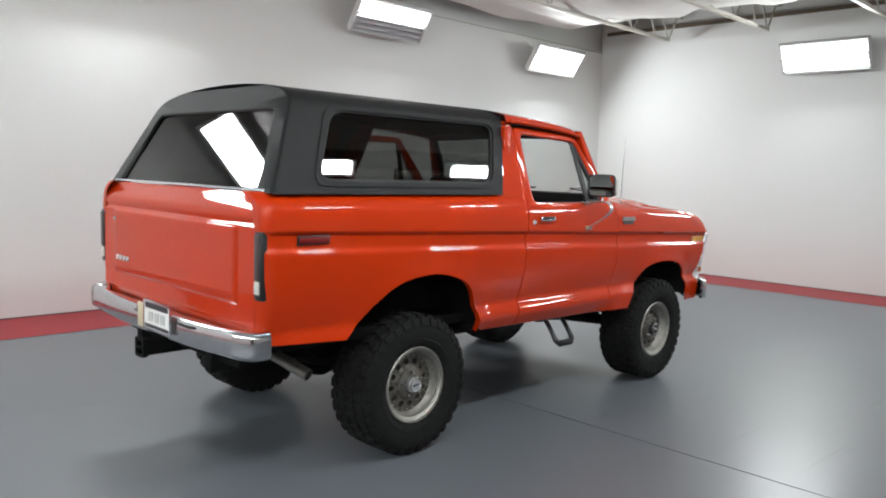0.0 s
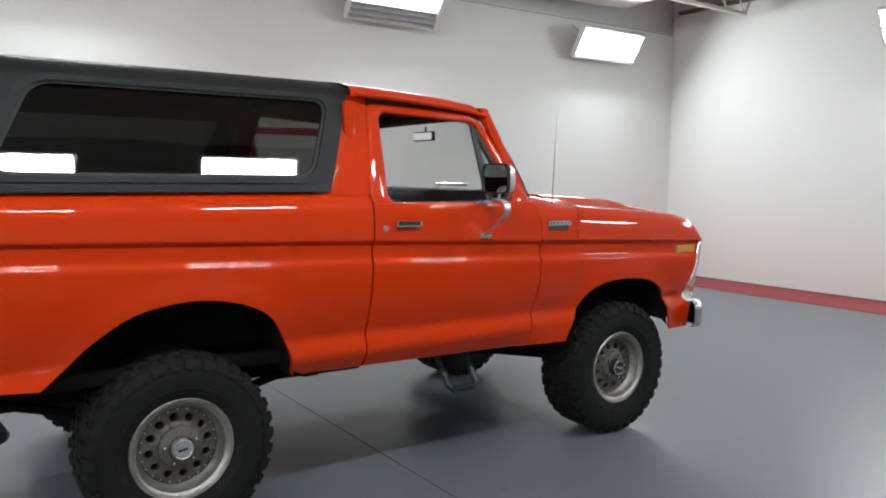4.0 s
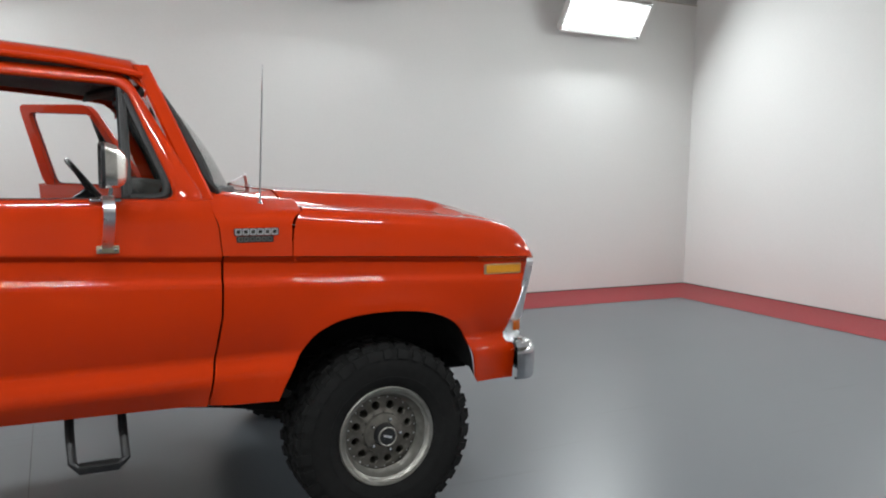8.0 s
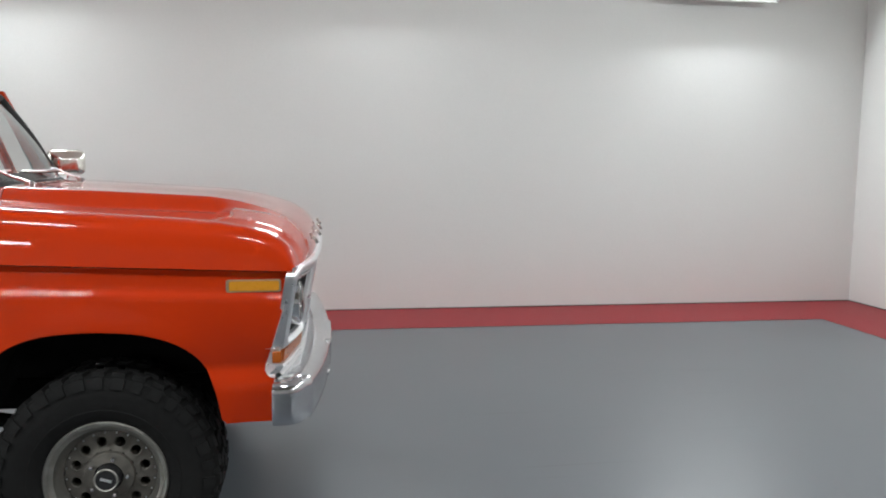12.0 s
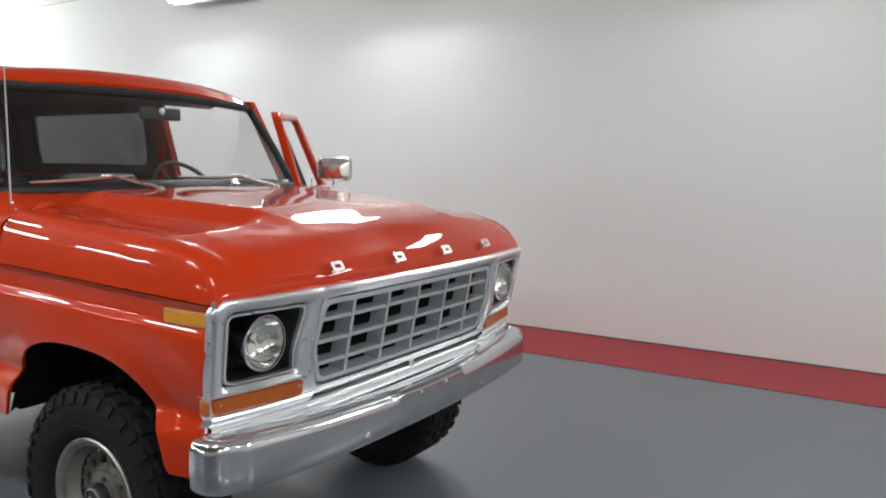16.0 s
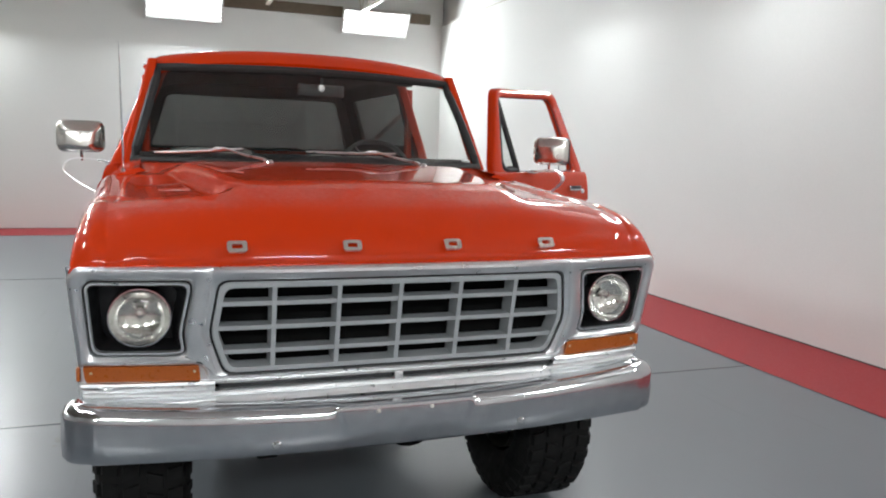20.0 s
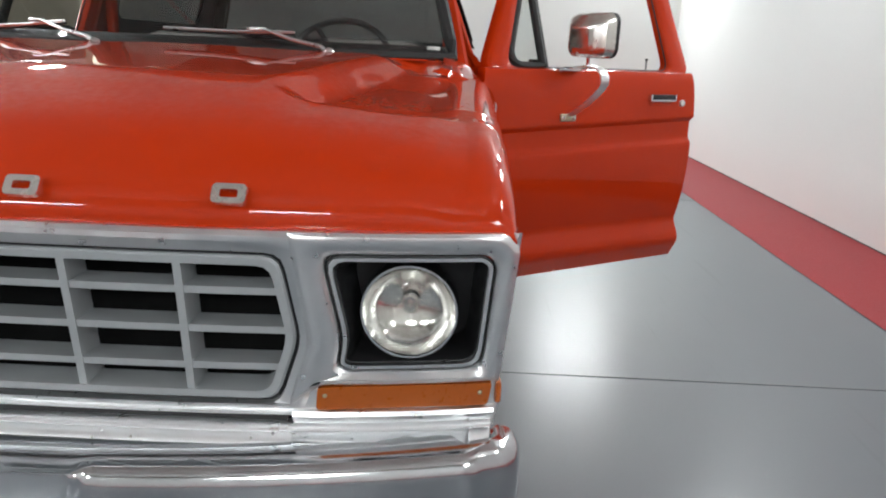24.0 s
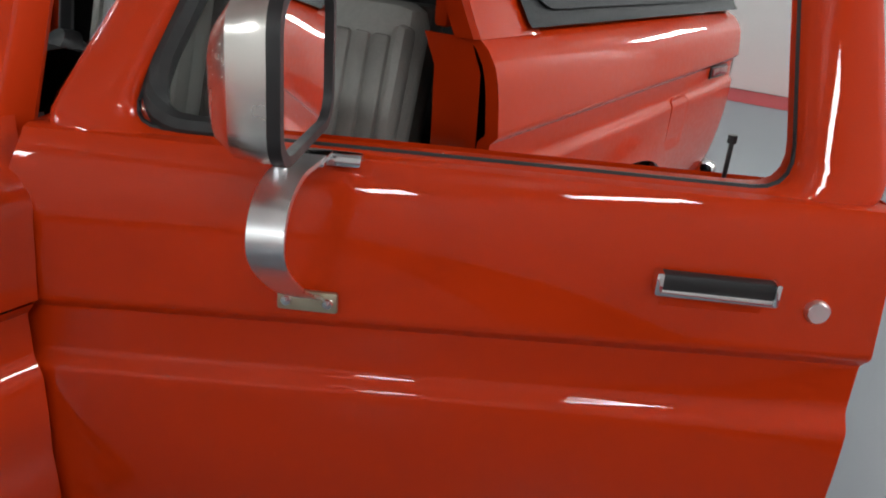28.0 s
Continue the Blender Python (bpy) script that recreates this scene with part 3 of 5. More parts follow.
def heights(x, top):
    """Row heights of a side panel, from top to bottom."""
    t0, c, zb = zl(x), cw(x), bottom(x)
    rows = []
    if top > t0 + 0.01:
        rows += [lerp(top, t0 + 0.012, k / 6) for k in range(7)] + [t0 + 0.004]
        rows += [t0 - 0.002]
    else:
        rows += [top]
    rows += [t0 - 0.007, t0 - 0.014, t0 - 0.022, t0 - 0.03, t0 - c + 0.04, t0 - c + 0.026, t0 - c + 0.018, t0 - c + 0.01, t0 - c + 0.002, t0 - c - 0.006, t0 - c - 0.02]
    z0 = rows[-1]
    rows += [lerp(z0, 0.835, (k / 10)) for k in range(1, 11)] + [0.82, 0.80, 0.78, 0.76, 0.742, 0.722, 0.70, 0.668, lerp(0.66, min(zb, 0.65), 0.5), zb]
    rows = [max(z, zb) for z in rows]
    return rows


def side_panel(cols, top, warp, flange=0.035, tuck=None):
    """The outer skin over x columns. warp(x, z) bends a column to a seam."""
    rows = []
    for i, x in enumerate(cols):
        zs = heights(x, top(x))
        row = []
        for z in zs:
            xx = warp(x, z)
            row.append((xx, -half(xx, z), z))
        if tuck:
            a = row[0]
            row = [(a[0], a[1] + tuck, a[2] + 0.012), (a[0], a[1] + tuck * 0.4, a[2] + 0.009)] + row
        b = row[-1]
        row.append((b[0], b[1] + 0.008, b[2] - 0.003))
        row.append((b[0], b[1] + flange, b[2] + 0.004))
        rows.append(row)
    first = [(p[0], p[1] + flange, p[2]) for p in rows[0]]
    last = [(p[0], p[1] + flange, p[2]) for p in rows[-1]]
    return grid([first] + rows + [last])


suv = empty("suv", "lifted orange off-road vehicle, black hard top, driver's door open", "car")


def both(name, vf, material, label="", parent=None, angle=35):
    make(name, vf, material, parent or suv, label, angle)
    make(name, mirrored(vf), material, parent or suv, label, angle)


def spread(a, b, n):
    return [lerp(a, b, k / (n - 1)) for k in range(n)]


# front fender, under the bonnet seam
cols = spread(-0.695, -0.56, 6) + [p[0] for p in ARCH_F] + spread(0.44, 0.60, 8) + [0.63, 0.655, 0.675, 0.69]


def warp_fender(x, z):
    k = max(0.0, 1 - (x + 0.695) / 0.15) if x < -0.545 else 0.0
    x = x + (curve(z, SEAM_F) + 0.700) * k
    nose = 0.695 - (1.17 - z) * 0.275 if z > 0.80 else 0.593 + 0.03 * smooth(0.80, 0.76, z)
    if x > 0.42:
        x = 0.42 + (x - 0.42) * (nose - 0.42) / (0.69 - 0.42)
    return x


both("front_fender", side_panel(cols, lambda x: zl(x) - 0.002, warp_fender, flange=0.014), PAINT)

# cowl side above the seam, carrying the badge
def hood_rear(y):
    """How far the bonnet's rear edge runs ahead of its line: rounded corners, bowed back at the middle."""
    a = abs(y)
    return lerp(-0.03, 0.052, smooth(0.30, 0.90, a)) * smooth(0.99, 0.935, a)


rows = []
for x in spread(-0.700, -0.432, 8):
    row = []
    for z in spread(zl(x) + 0.001, 1.335, 8):
        k = max(0.0, 1 - (x + 0.70) / 0.22)
        xx = x + (curve(z, SEAM_F) + 0.700) * k
        row.append((xx, -half(xx, z), z))
    k = max(0.0, 1 - (x + 0.70) / 0.22)
    y0 = half(x, 1.335)
    for dy, z in ((0.006, 1.356), (0.018, 1.374), (0.036, 1.388), (0.06, 1.396), (0.09, 1.404), (0.13, 1.425), (0.17, 1.434)):
        z += (0.0 if dy < 0.05 else 0.012 if dy < 0.08 else 0.034) * smooth(-0.46, -0.70, x)
        row.append((x + (curve(min(z, 1.45), SEAM_F) + 0.70) * k + hood_rear(y0 - dy) * (1 - k) * max(0.0, (x + 0.70) / 0.268), -(y0 - dy), z))
    rows.append(row)
rows = [[(p[0], p[1] + 0.03, p[2] - 0.004) for p in rows[0]]] + rows + [[(p[0] + 0.002, p[1] + 0.03, p[2] - 0.012) for p in rows[-1]]]
both("cowl_side", grid(rows), PAINT)

# rear quarter
cols = spread(-1.757, -2.15, 8) + [p[0] for p in reversed(ARCH_R)] + spread(-3.19, -3.58, 9) + [-3.60, -3.615, -3.63, -3.643, -3.652, -3.658, -3.66]


def warp_quarter(x, z):
    k = max(0.0, 1 - (-1.757 - x) / 0.2)
    return x + (curve(z, SEAM_R) + 1.752) * k


both("rear_quarter", side_panel(cols, lambda x: 1.485, warp_quarter, tuck=0.045), PAINT)


# bonnet
CREST = [(-0.47, 1.418), (0.0, 1.392), (0.30, 1.374), (0.45, 1.360), (0.56, 1.343), (0.64, 1.323), (0.69, 1.298), (0.718, 1.275), (0.740, 1.247), (0.752, 1.220), (0.762, 1.186)]


def hood_z(x, y):
    """Height of the bonnet's top; x is measured as at the middle of the car."""
    z = curve(x, CREST)
    a = abs(y)
    edge = lerp(0.565, 0.715, min(1.0, max(0.0, (0.40 - x) / 0.82)))
    face = max(0.0, min(1.0, (edge - a) / 0.100))
    face = lerp(face, smooth(0, 1, face), 0.45)
    ramp = max(0.0, min(1.0, (0.68 - x) / 0.34))
    ramp = lerp(ramp, smooth(0, 1, ramp), 0.4)
    pan = smooth(0.48, 0.385, x + 0.9 * (a - 0.74) ** 2) * lerp(1.0, 0.35, smooth(-0.05, -0.42, x))
    z += 0.020 * smooth(0.88, 0.52, a) * smooth(0.757, 0.60, x)
    z += ramp * (0.030 * face + 0.006 * smooth(0.40, 0.0, a))
    z -= pan * 0.026 * (1 - face) * smooth(0.885, 0.795, a)
    z -= 0.014 * smooth(0.80, 0.90, a)
    return z


rows = []
us = [0, 0.012] + spread(0.03, 0.66, 50) + spread(0.67, 0.82, 22) + [0.835, 0.85, 0.87, 0.895, 0.915, 0.935, 0.95, 0.962, 0.972, 0.981, 0.988, 0.994, 1.0]
for u in us:
    row = []
    side = []
    xm = lerp(-0.428, 0.760, u)
    xs = lerp(-0.428, 0.694, u)
    w = half(xs, zl(xs) + 0.002)
    zc = hood_z(xm, 0.86)
    z0 = zl(xs) + 0.0015
    for k, (dy, t) in enumerate(((0.03, -0.03), (0.0, 0.0), (0.004, 0.25), (0.010, 0.5), (0.020, 0.72), (0.034, 0.87), (0.055, 0.96), (0.085, 1.0))):
        z = lerp(z0, zc, max(0, t)) if zc > z0 else z0
        side.append((w - dy, z))
    ys = [s[0] for s in side]
    flat = spread(ys[-1], -ys[-1], 181)[1:-1]
    pts = [(s[0], s[1]) for s in side] + [(y, None) for y in flat] + [(-s[0], s[1]) for s in reversed(side)]
    for y, z in pts:
        bow = 0.066 * (1 - (abs(y) / 0.96) ** 3) * u
        x = (xs + bow if abs(y) < 0.96 else xs) + hood_rear(y) * (1 - u) ** 4
        zz = hood_z(xm, y) if z is None else z
        row.append((x, y, zz))
    rows.append(row)
rows.append([(p[0] - 0.01, p[1] * 0.998, p[2] - 0.02) for p in rows[-1]])
rows.insert(0, [(p[0] + 0.004, p[1], p[2] - 0.02) for p in rows[0]])
make("bonnet", grid(rows), PAINT, suv, "orange bonnet with a raised centre panel", 50)


# cowl panel between bonnet and windscreen
def ws_base(y):
    return (-0.515 - 0.195 * (abs(y) / 0.86) ** 2.2, y, 1.452 + 0.006 * (abs(y) / 0.86))


rows = []
for i in range(31):
    y = lerp(-0.86, 0.86, i / 30)
    b = ws_base(y)
    xa, za = -0.434 + hood_rear(y), hood_z(-0.43, y) - 0.004
    rows.append([(xa + 0.004, y, za - 0.03)] + [(lerp(xa, b[0], k / 5), y, lerp(za, b[2], k / 5) - 0.006 * math.sin(math.pi * k / 5)) for k in range(6)] + [(b[0] - 0.05, y, b[2] - 0.03)])
make("cowl_panel", grid(rows), PAINT, suv, "", 50)
for side_y in (-0.42, 0.25, 0.66):
    cowl_vent = make("cowl_vent", box((ws_base(side_y)[0] + 0.035, side_y, 1.4495), (0.026, 0.20, 0.006), 0.002), PAINT, suv)
    for k in range(10):
        make("slot", box((ws_base(side_y)[0] + 0.035, side_y - 0.09 + 0.02 * k, 1.4528), (0.018, 0.008, 0.003), 0), BLACK, cowl_vent, "", 0)


# windscreen
def ws(u, v):
    """u across from -1 to 1, v up from 0 to 1."""
    b = ws_base(0.845 * u)
    t = (-0.862 - 0.073 * u * u, 0.728 * u, 1.912 - 0.018 * u * u)
    p = [lerp(b[k], t[k], v) for k in range(3)]
    p[0] += (0.042 - 0.022 * u * u) * math.sin(math.pi * v)
    return tuple(p)


front = [[ws(-1 + 2 * i / 20, k / 10) for i in range(21)] for k in range(11)]
back = [[(p[0] - 0.005, p[1], p[2] - 0.003) for p in r] for r in front]
make("windscreen", join(grid(front), grid(back)), SCREEN, suv, "curved clear windscreen")
edge = [ws(-1 + 2 * i / 16, 0) for i in range(17)] + [ws(1, k / 8) for k in range(1, 9)] + [ws(1 - 2 * i / 16, 1) for i in range(1, 17)] + [ws(-1, 1 - k / 8) for k in range(1, 8)]
make("windscreen_seal", tube(edge, 0.022, 8, closed=True), RUBBER, suv, "black rubber windscreen seal")
make("seal_corner", box((-0.694, 0.775, 1.488), (0.012, 0.045, 0.012), 0.003), WHITEPRINT, suv, "white sticker in the screen's corner")


def pillar(pa, pb, wa, wb):
    """A slanted post from pa to pb; wa, wb: half sizes in x and y."""
    def ringat(p, w):
        return [(p[0] + w[0] * a, p[1] + w[1] * b, p[2]) for a, b in ((1, -0.6), (0.7, -1), (-0.7, -1), (-1, -0.6), (-1, 1), (1, 1))]
    rs = [ringat([lerp(pa[k], pb[k], i / 8) for k in range(3)], [lerp(wa[k], wb[k], i / 8) for k in range(2)]) for i in range(9)]
    return grid(rs, close_u=True)


both("windscreen_pillar", pillar((-0.722, -0.884, 1.378), (-0.952, -0.756, 1.935), (0.036, 0.028), (0.028, 0.020)), PAINT)
both("dash_side", grid([[(-0.70, -0.86, 1.42), (-0.80, -0.86, 1.42)], [(-0.70, -0.86, 0.75), (-0.80, -0.86, 0.75)]]), BLACK)

# cab roof
REDGE = [(-1.78, 2.000), (-1.5, 1.988), (-1.2, 1.968), (-1.0, 1.944), (-0.93, 1.930)]
rows = []
for i in range(25):
    u = i / 24
    row = []
    for k in range(35):
        w = -1 + 2 * k / 34
        y = 0.764 * w
        xf = -0.845 - 0.085 * w * w
        x = lerp(-1.765, xf, u)
        e = curve(lerp(-1.765, -0.93, u), REDGE)
        crown = 0.062 * (1 - abs(w) ** 2.6)
        fall = 0.048 * smooth(0.90, 1.0, u) ** 2
        row.append((x, y, e + crown - fall - 0.012 * smooth(0.93, 1.0, abs(w))))
    a, b = row[0], row[-1]
    row = [(a[0], a[1] - 0.010, a[2] - 0.040), (a[0], a[1] - 0.006, a[2] - 0.012)] + row + [(b[0], b[1] + 0.006, b[2] - 0.012), (b[0], b[1] + 0.010, b[2] - 0.040)]
    rows.append(row)
rows.append([(p[0] - 0.012, p[1], p[2] - 0.022) for p in rows[-1]])
make("cab_roof", grid(rows), PAINT, suv, "", 60)
rail = [(x, -0.788, curve(x, REDGE) - 0.040) for x in spread(-1.74, -0.95, 12)]
both("drip_rail", tube(rail, 0.011, 8), PAINT)
rows = []
for i in range(13):
    x = lerp(-3.3, -0.95, i / 12)
    rows.append([(x, 0.72 * (-1 + 2 * k / 10), curve(max(x, -1.78), REDGE) - 0.03 + 0.03 * (1 - (-1 + 2 * k / 10) ** 2)) for k in range(11)])
make("headliner", grid(rows), HEADLINER, suv, "dark headliner")

# B-pillar, orange, between door and top
rows = []
for z in spread(1.47, 1.955, 14):
    y = curve(z, LEAN)
    xd = lerp(-1.742, -1.668, (z - 1.47) / 0.485) + 0.010
    xt = -1.962 + (z - 1.47) * 0.40 - 0.05 * (1 - smooth(1.47, 1.60, z))
    rows.append([(xd + 0.004, -(y - 0.06), z), (xd, -(y - 0.012), z)] + [(lerp(xd - 0.012, xt, k / 6), -y, z) for k in range(7)] + [(xt - 0.03, -(y - 0.02), z)])
both("door_pillar", grid(rows), PAINT)
both("door_jamb", grid([[(curve(z, SEAM_R) - 0.006, -(min(0.96, half(-1.76, z)) - dy), z) for dy in (0.03, 0.10, 0.16)] for z in spread(0.66, 1.47, 12)]), PAINT)


# black hard top
def top_xr(z):
    return -3.590 + (z - 1.49) * 0.475


def top_xf(z):
    return -1.955 + (z - 1.47) * 0.375


SEC = [(1.488, 0.938)] + [(z, curve(z, LEAN) + 0.014) for z in (1.50, 1.525, 1.54, 1.55, 1.62, 1.70, 1.78, 1.86, 1.90, 1.925)] + [(1.945, 0.748), (1.967, 0.730), (1.987, 0.700), (2.008, 0.655), (2.028, 0.58), (2.053, 0.40), (2.067, 0.20), (2.071, 0.0)]
ucols = [0, 0.012, 0.03, 0.08, 0.150, 0.18, 0.21] + spread(0.25, 0.88, 10) + [0.925, 0.94, 0.975, 0.99, 1.0]


def top_point(z, y, u):
    b = 0.0
    if u < 0.012:
        b = 0.012
    return (lerp(top_xr(z), top_xf(z), u), y, z)


full = SEC + [(z, -y) for z, y in reversed(SEC[:-1])]
rows = [[top_point(z, -y, u) for u in ucols] for z, y in full]
verts, faces = grid(rows)
m_ = len(ucols)
hole = []
for f in faces:
    zz = [verts[i][2] for i in f]
    j = [i % m_ for i in f]
    yy = abs(verts[f[0]][1])
    if 1.549 < min(zz) and max(zz) < 1.926 and ucols[min(j)] >= 0.149 and ucols[max(j)] <= 0.941 and yy > 0.5:
        continue
    hole.append(f)
make("hard_top", (verts, hole), TOPPER, suv, "black textured fibreglass hard top", 50)
inner = [(v[0], v[1] * 0.965, v[2] - (0.03 if v[2] > 1.9 else 0)) for v in verts]
make("hard_top_lining", (inner, hole), HEADLINER, suv)


def side_place(sign):
    def place(u, v, d):
        z = v
        y = curve(z, LEAN) + 0.014 - d
        return (u, sign * y, z)
    return place


corners = [(lerp(top_xr(1.546), top_xf(1.546), 0.146), 1.546), (lerp(top_xr(1.546), top_xf(1.546), 0.945), 1.546), (lerp(top_xr(1.929), top_xf(1.929), 0.942), 1.929), (lerp(top_xr(1.929), top_xf(1.929), 0.144), 1.929)]
win_o = rpoly(corners, 0.085, 6)
grow = scaled(win_o, 1.045, 1.10)
ring2 = scaled(win_o, 0.972, 0.91)
for sign in (-1, 1):
    sw = make("side_window", slab(scaled(win_o, 0.985, 0.955), side_place(sign), 0.016, 0.020), TINTED, suv, "dark tinted side glass")
    make("seal", frame_ring(win_o, ring2, side_place(sign), 0.004, 0.022), RUBBER, sw, "black rubber seal")
    make("moulding", frame_ring(grow, scaled(win_o, 0.992, 0.97), side_place(sign), -0.009, 0.010), TOPPER, sw)


# rear face of the hard top
def rear_place(u, v, d):
    return (top_xr(v) + d, u, v)


def rear_half(z):
    return float(np.interp(z, [s[0] for s in SEC], [s[1] for s in SEC])) - 0.004


zs = [1.488, 1.52, 1.58, 1.66, 1.74, 1.82, 1.87, 1.91, 1.94, 1.965, 1.987, 2.003, 2.018, 2.036, 2.047]
op_b, op_t, op_zt = 0.80, 0.665, 1.915
outer = []
rows = []
left = [(-rear_half(z), z) for z in zs]
right = [(rear_half(z), z) for z in reversed(zs)]
outer = left + right
inn_l = [(-lerp(op_b, op_t, smooth(1.488, 1.915, min(z, op_zt))), min(z, op_zt)) for z in zs]
spread_top = [-op_t + 0.03 + (op_t - 0.03) * max(0.0, (z - 1.91) / (2.047 - 1.91)) for z in zs]
inn_l = [(a if z <= 1.90 else b, min(z, op_zt)) for (a, _), b, z in zip(inn_l, spread_top, zs)]
inn = inn_l + [(-a, b) for a, b in reversed(inn_l)]
rv = [[rear_place(u, v, 0.0) for u, v in outer], [rear_place(u, v, -0.012) for u, v in scaled(outer, 0.985, 0.985)], [rear_place(u, v, -0.012) for u, v in inn], [rear_place(u, v, 0.03) for u, v in inn]]
verts, faces = grid(rv)
make("hard_top_rear", (verts, faces), TOPPER, suv, "", 40)
gl = [(u * 0.999, v) for u, v in inn]
rwin = make("rear_window", slab([(-0.80, 1.492), (0.80, 1.492), (0.67, 1.91), (-0.67, 1.91)], rear_place, 0.006, 0.010), TINTED, suv, "dark tinted rear glass")
make("seal", tube([rear_place(u, v, 0.002) for u, v in rpoly([(-0.80, 1.495), (0.80, 1.495), (0.668, 1.912), (-0.668, 1.912)], 0.05, 4)], 0.010, 6, closed=True), RUBBER, rwin)

# tailgate
tailgate = make("tailgate", grid([[(-3.662 - 0.010 * (smooth(0.94, 0.955, z) - smooth(1.315, 1.33, z)) * smooth(0.74, 0.72, abs(y)) + 0.075 * smooth(1.34, 1.52, z) ** 1.6 + 0.012 * smooth(1.325, 1.345, z) * smooth(1.375, 1.35, z), y, z)
                                  for y in [-0.888, -0.884] + spread(-0.86, -0.75, 4) + [-0.742, -0.735, -0.728, -0.72] + spread(-0.69, 0.69, 9) + [0.72, 0.728, 0.735, 0.742] + spread(0.75, 0.86, 4) + [0.884, 0.888]]
                                 for z in [0.852, 0.858, 0.90, 0.935, 0.942, 0.949, 0.956, 1.0, 1.1, 1.2, 1.29, 1.312, 1.318, 1.324, 1.330, 1.337, 1.345, 1.36, 1.38, 1.41, 1.44, 1.47, 1.49, 1.497]]), PAINT, suv, "orange tailgate with an embossed panel", 40)
make("top_trim", tube([(-3.590, -0.87, 1.499), (-3.590, 0.87, 1.499)], 0.012, 8), CHROME, tailgate, "chrome strip")
for k in range(4):
    make("badge_letter", box((-3.676, 0.66 - 0.048 * k, 1.035), (0.006, 0.036, 0.032), 0.003), CHROME, tailgate, "small chrome letter block")
make("lock", lathe([(0.0, -0.006), (0.010, -0.005), (0.012, 0.004)], 14, "x", (-3.674, 0.70, 1.27)), CHROME, tailgate)
make("rear_sill", box((-3.60, 0, 0.825), (0.10, 1.70, 0.07), 0.02), PAINT, suv)
for s in (-1, 1):
    lamp = make("tail_lamp", box((-3.642, s * 0.917, 1.148), (0.045, 0.062, 0.330), 0.012), BLACK, suv, "black tail lamp surround")
    make("lens", box((-3.665, s * 0.917, 1.190), (0.012, 0.042, 0.215), 0.008), GREYLENS, lamp, "smoked red lens")
    make("reverse_lens", box((-3.665, s * 0.917, 1.045), (0.012, 0.042, 0.062), 0.008), WHITELENS, lamp, "white reversing lens")
    mk = make("side_marker", box((-3.385, s * (half(-3.385, 1.268) + 0.004), 1.267), (0.19, 0.012, 0.046), 0.008), BLACK, suv)
    make("lens", box((-3.385, s * (half(-3.385, 1.268) + 0.010), 1.267), (0.175, 0.010, 0.032), 0.007), REDLENS, mk, "dark red marker lens")
    fm = make("front_marker", slab(rrect(0.194, 0.046, 0.008, 3), lambda u, v, d: (0.543 + u, s * (half(0.543 + u, 1.12) + d), 1.12 + v), -0.004, 0.003), BRASSY, suv)
    make("lens", slab(rrect(0.178, 0.036, 0.008, 3), lambda u, v, d: (0.545 + u, s * (half(0.545 + u, 1.12) + d), 1.12 + v), 0.001, 0.008), AMBER, fm, "amber marker lens")
# fuel flap on the driver's side
make("fuel_flap", slab(rrect(0.16, 0.19, 0.03), lambda u, v, d: (-2.98 + u, half(-2.98, 1.12 + v) + d, 1.12 + v), -0.002, 0.003), PAINT, suv)


# doors
def door_side(hem):
    """The closed right-hand door as meshes about world axes; hem: how far its rear edge laps past the seam."""
    cols = spread(0, 1, 15)
    rows = []
    for u in cols:
        xm = lerp(-0.705, -1.748, u)
        zs = heights(xm, 1.424)
        row = []
        for z in zs:
            xf, xr = curve(z, SEAM_F) - 0.004, curve(z, SEAM_R) + 0.004 - hem
            if z > 1.30:
                xf = min(xf, -0.702)
            x = lerp(xf, xr, u)
            row.append((x, -half(lerp(-0.705, -1.748, u), z), z))
        a, b = row[0], row[-1]
        row = [(a[0], a[1] + 0.065, a[2] + 0.004), (a[0], a[1] + 0.018, a[2] + 0.010), (a[0], a[1] + 0.005, a[2] + 0.007)] + row + [(b[0], b[1] + 0.01, b[2] - 0.004), (b[0], b[1] + 0.06, b[2])]
        rows.append(row)
    first = [(p[0], p[1] + 0.05, p[2]) for p in rows[0]]
    last = [(p[0], p[1] + 0.05, p[2]) for p in rows[-1]]
    skin = grid([first] + rows + [last])
    inner = grid([[(lerp(-0.76, -1.735, i / 8), -(0.845 + 0.02 * math.sin(math.pi * k / 8)), lerp(0.665, 1.428, k / 8)) for k in range(9)] for i in range(9)])
    return skin, inner


WIN_OUT = [(-0.742, 1.416), (-1.746, 1.418), (-1.672, 1.926), (-1.004, 1.905)]
WIN_IN = [(-0.852, 1.436), (-1.640, 1.436), (-1.605, 1.878), (-1.012, 1.852)]


def door_place(u, v, d):
    y = curve(v, LEAN) + 0.004
    return (u, -(y - d), v)


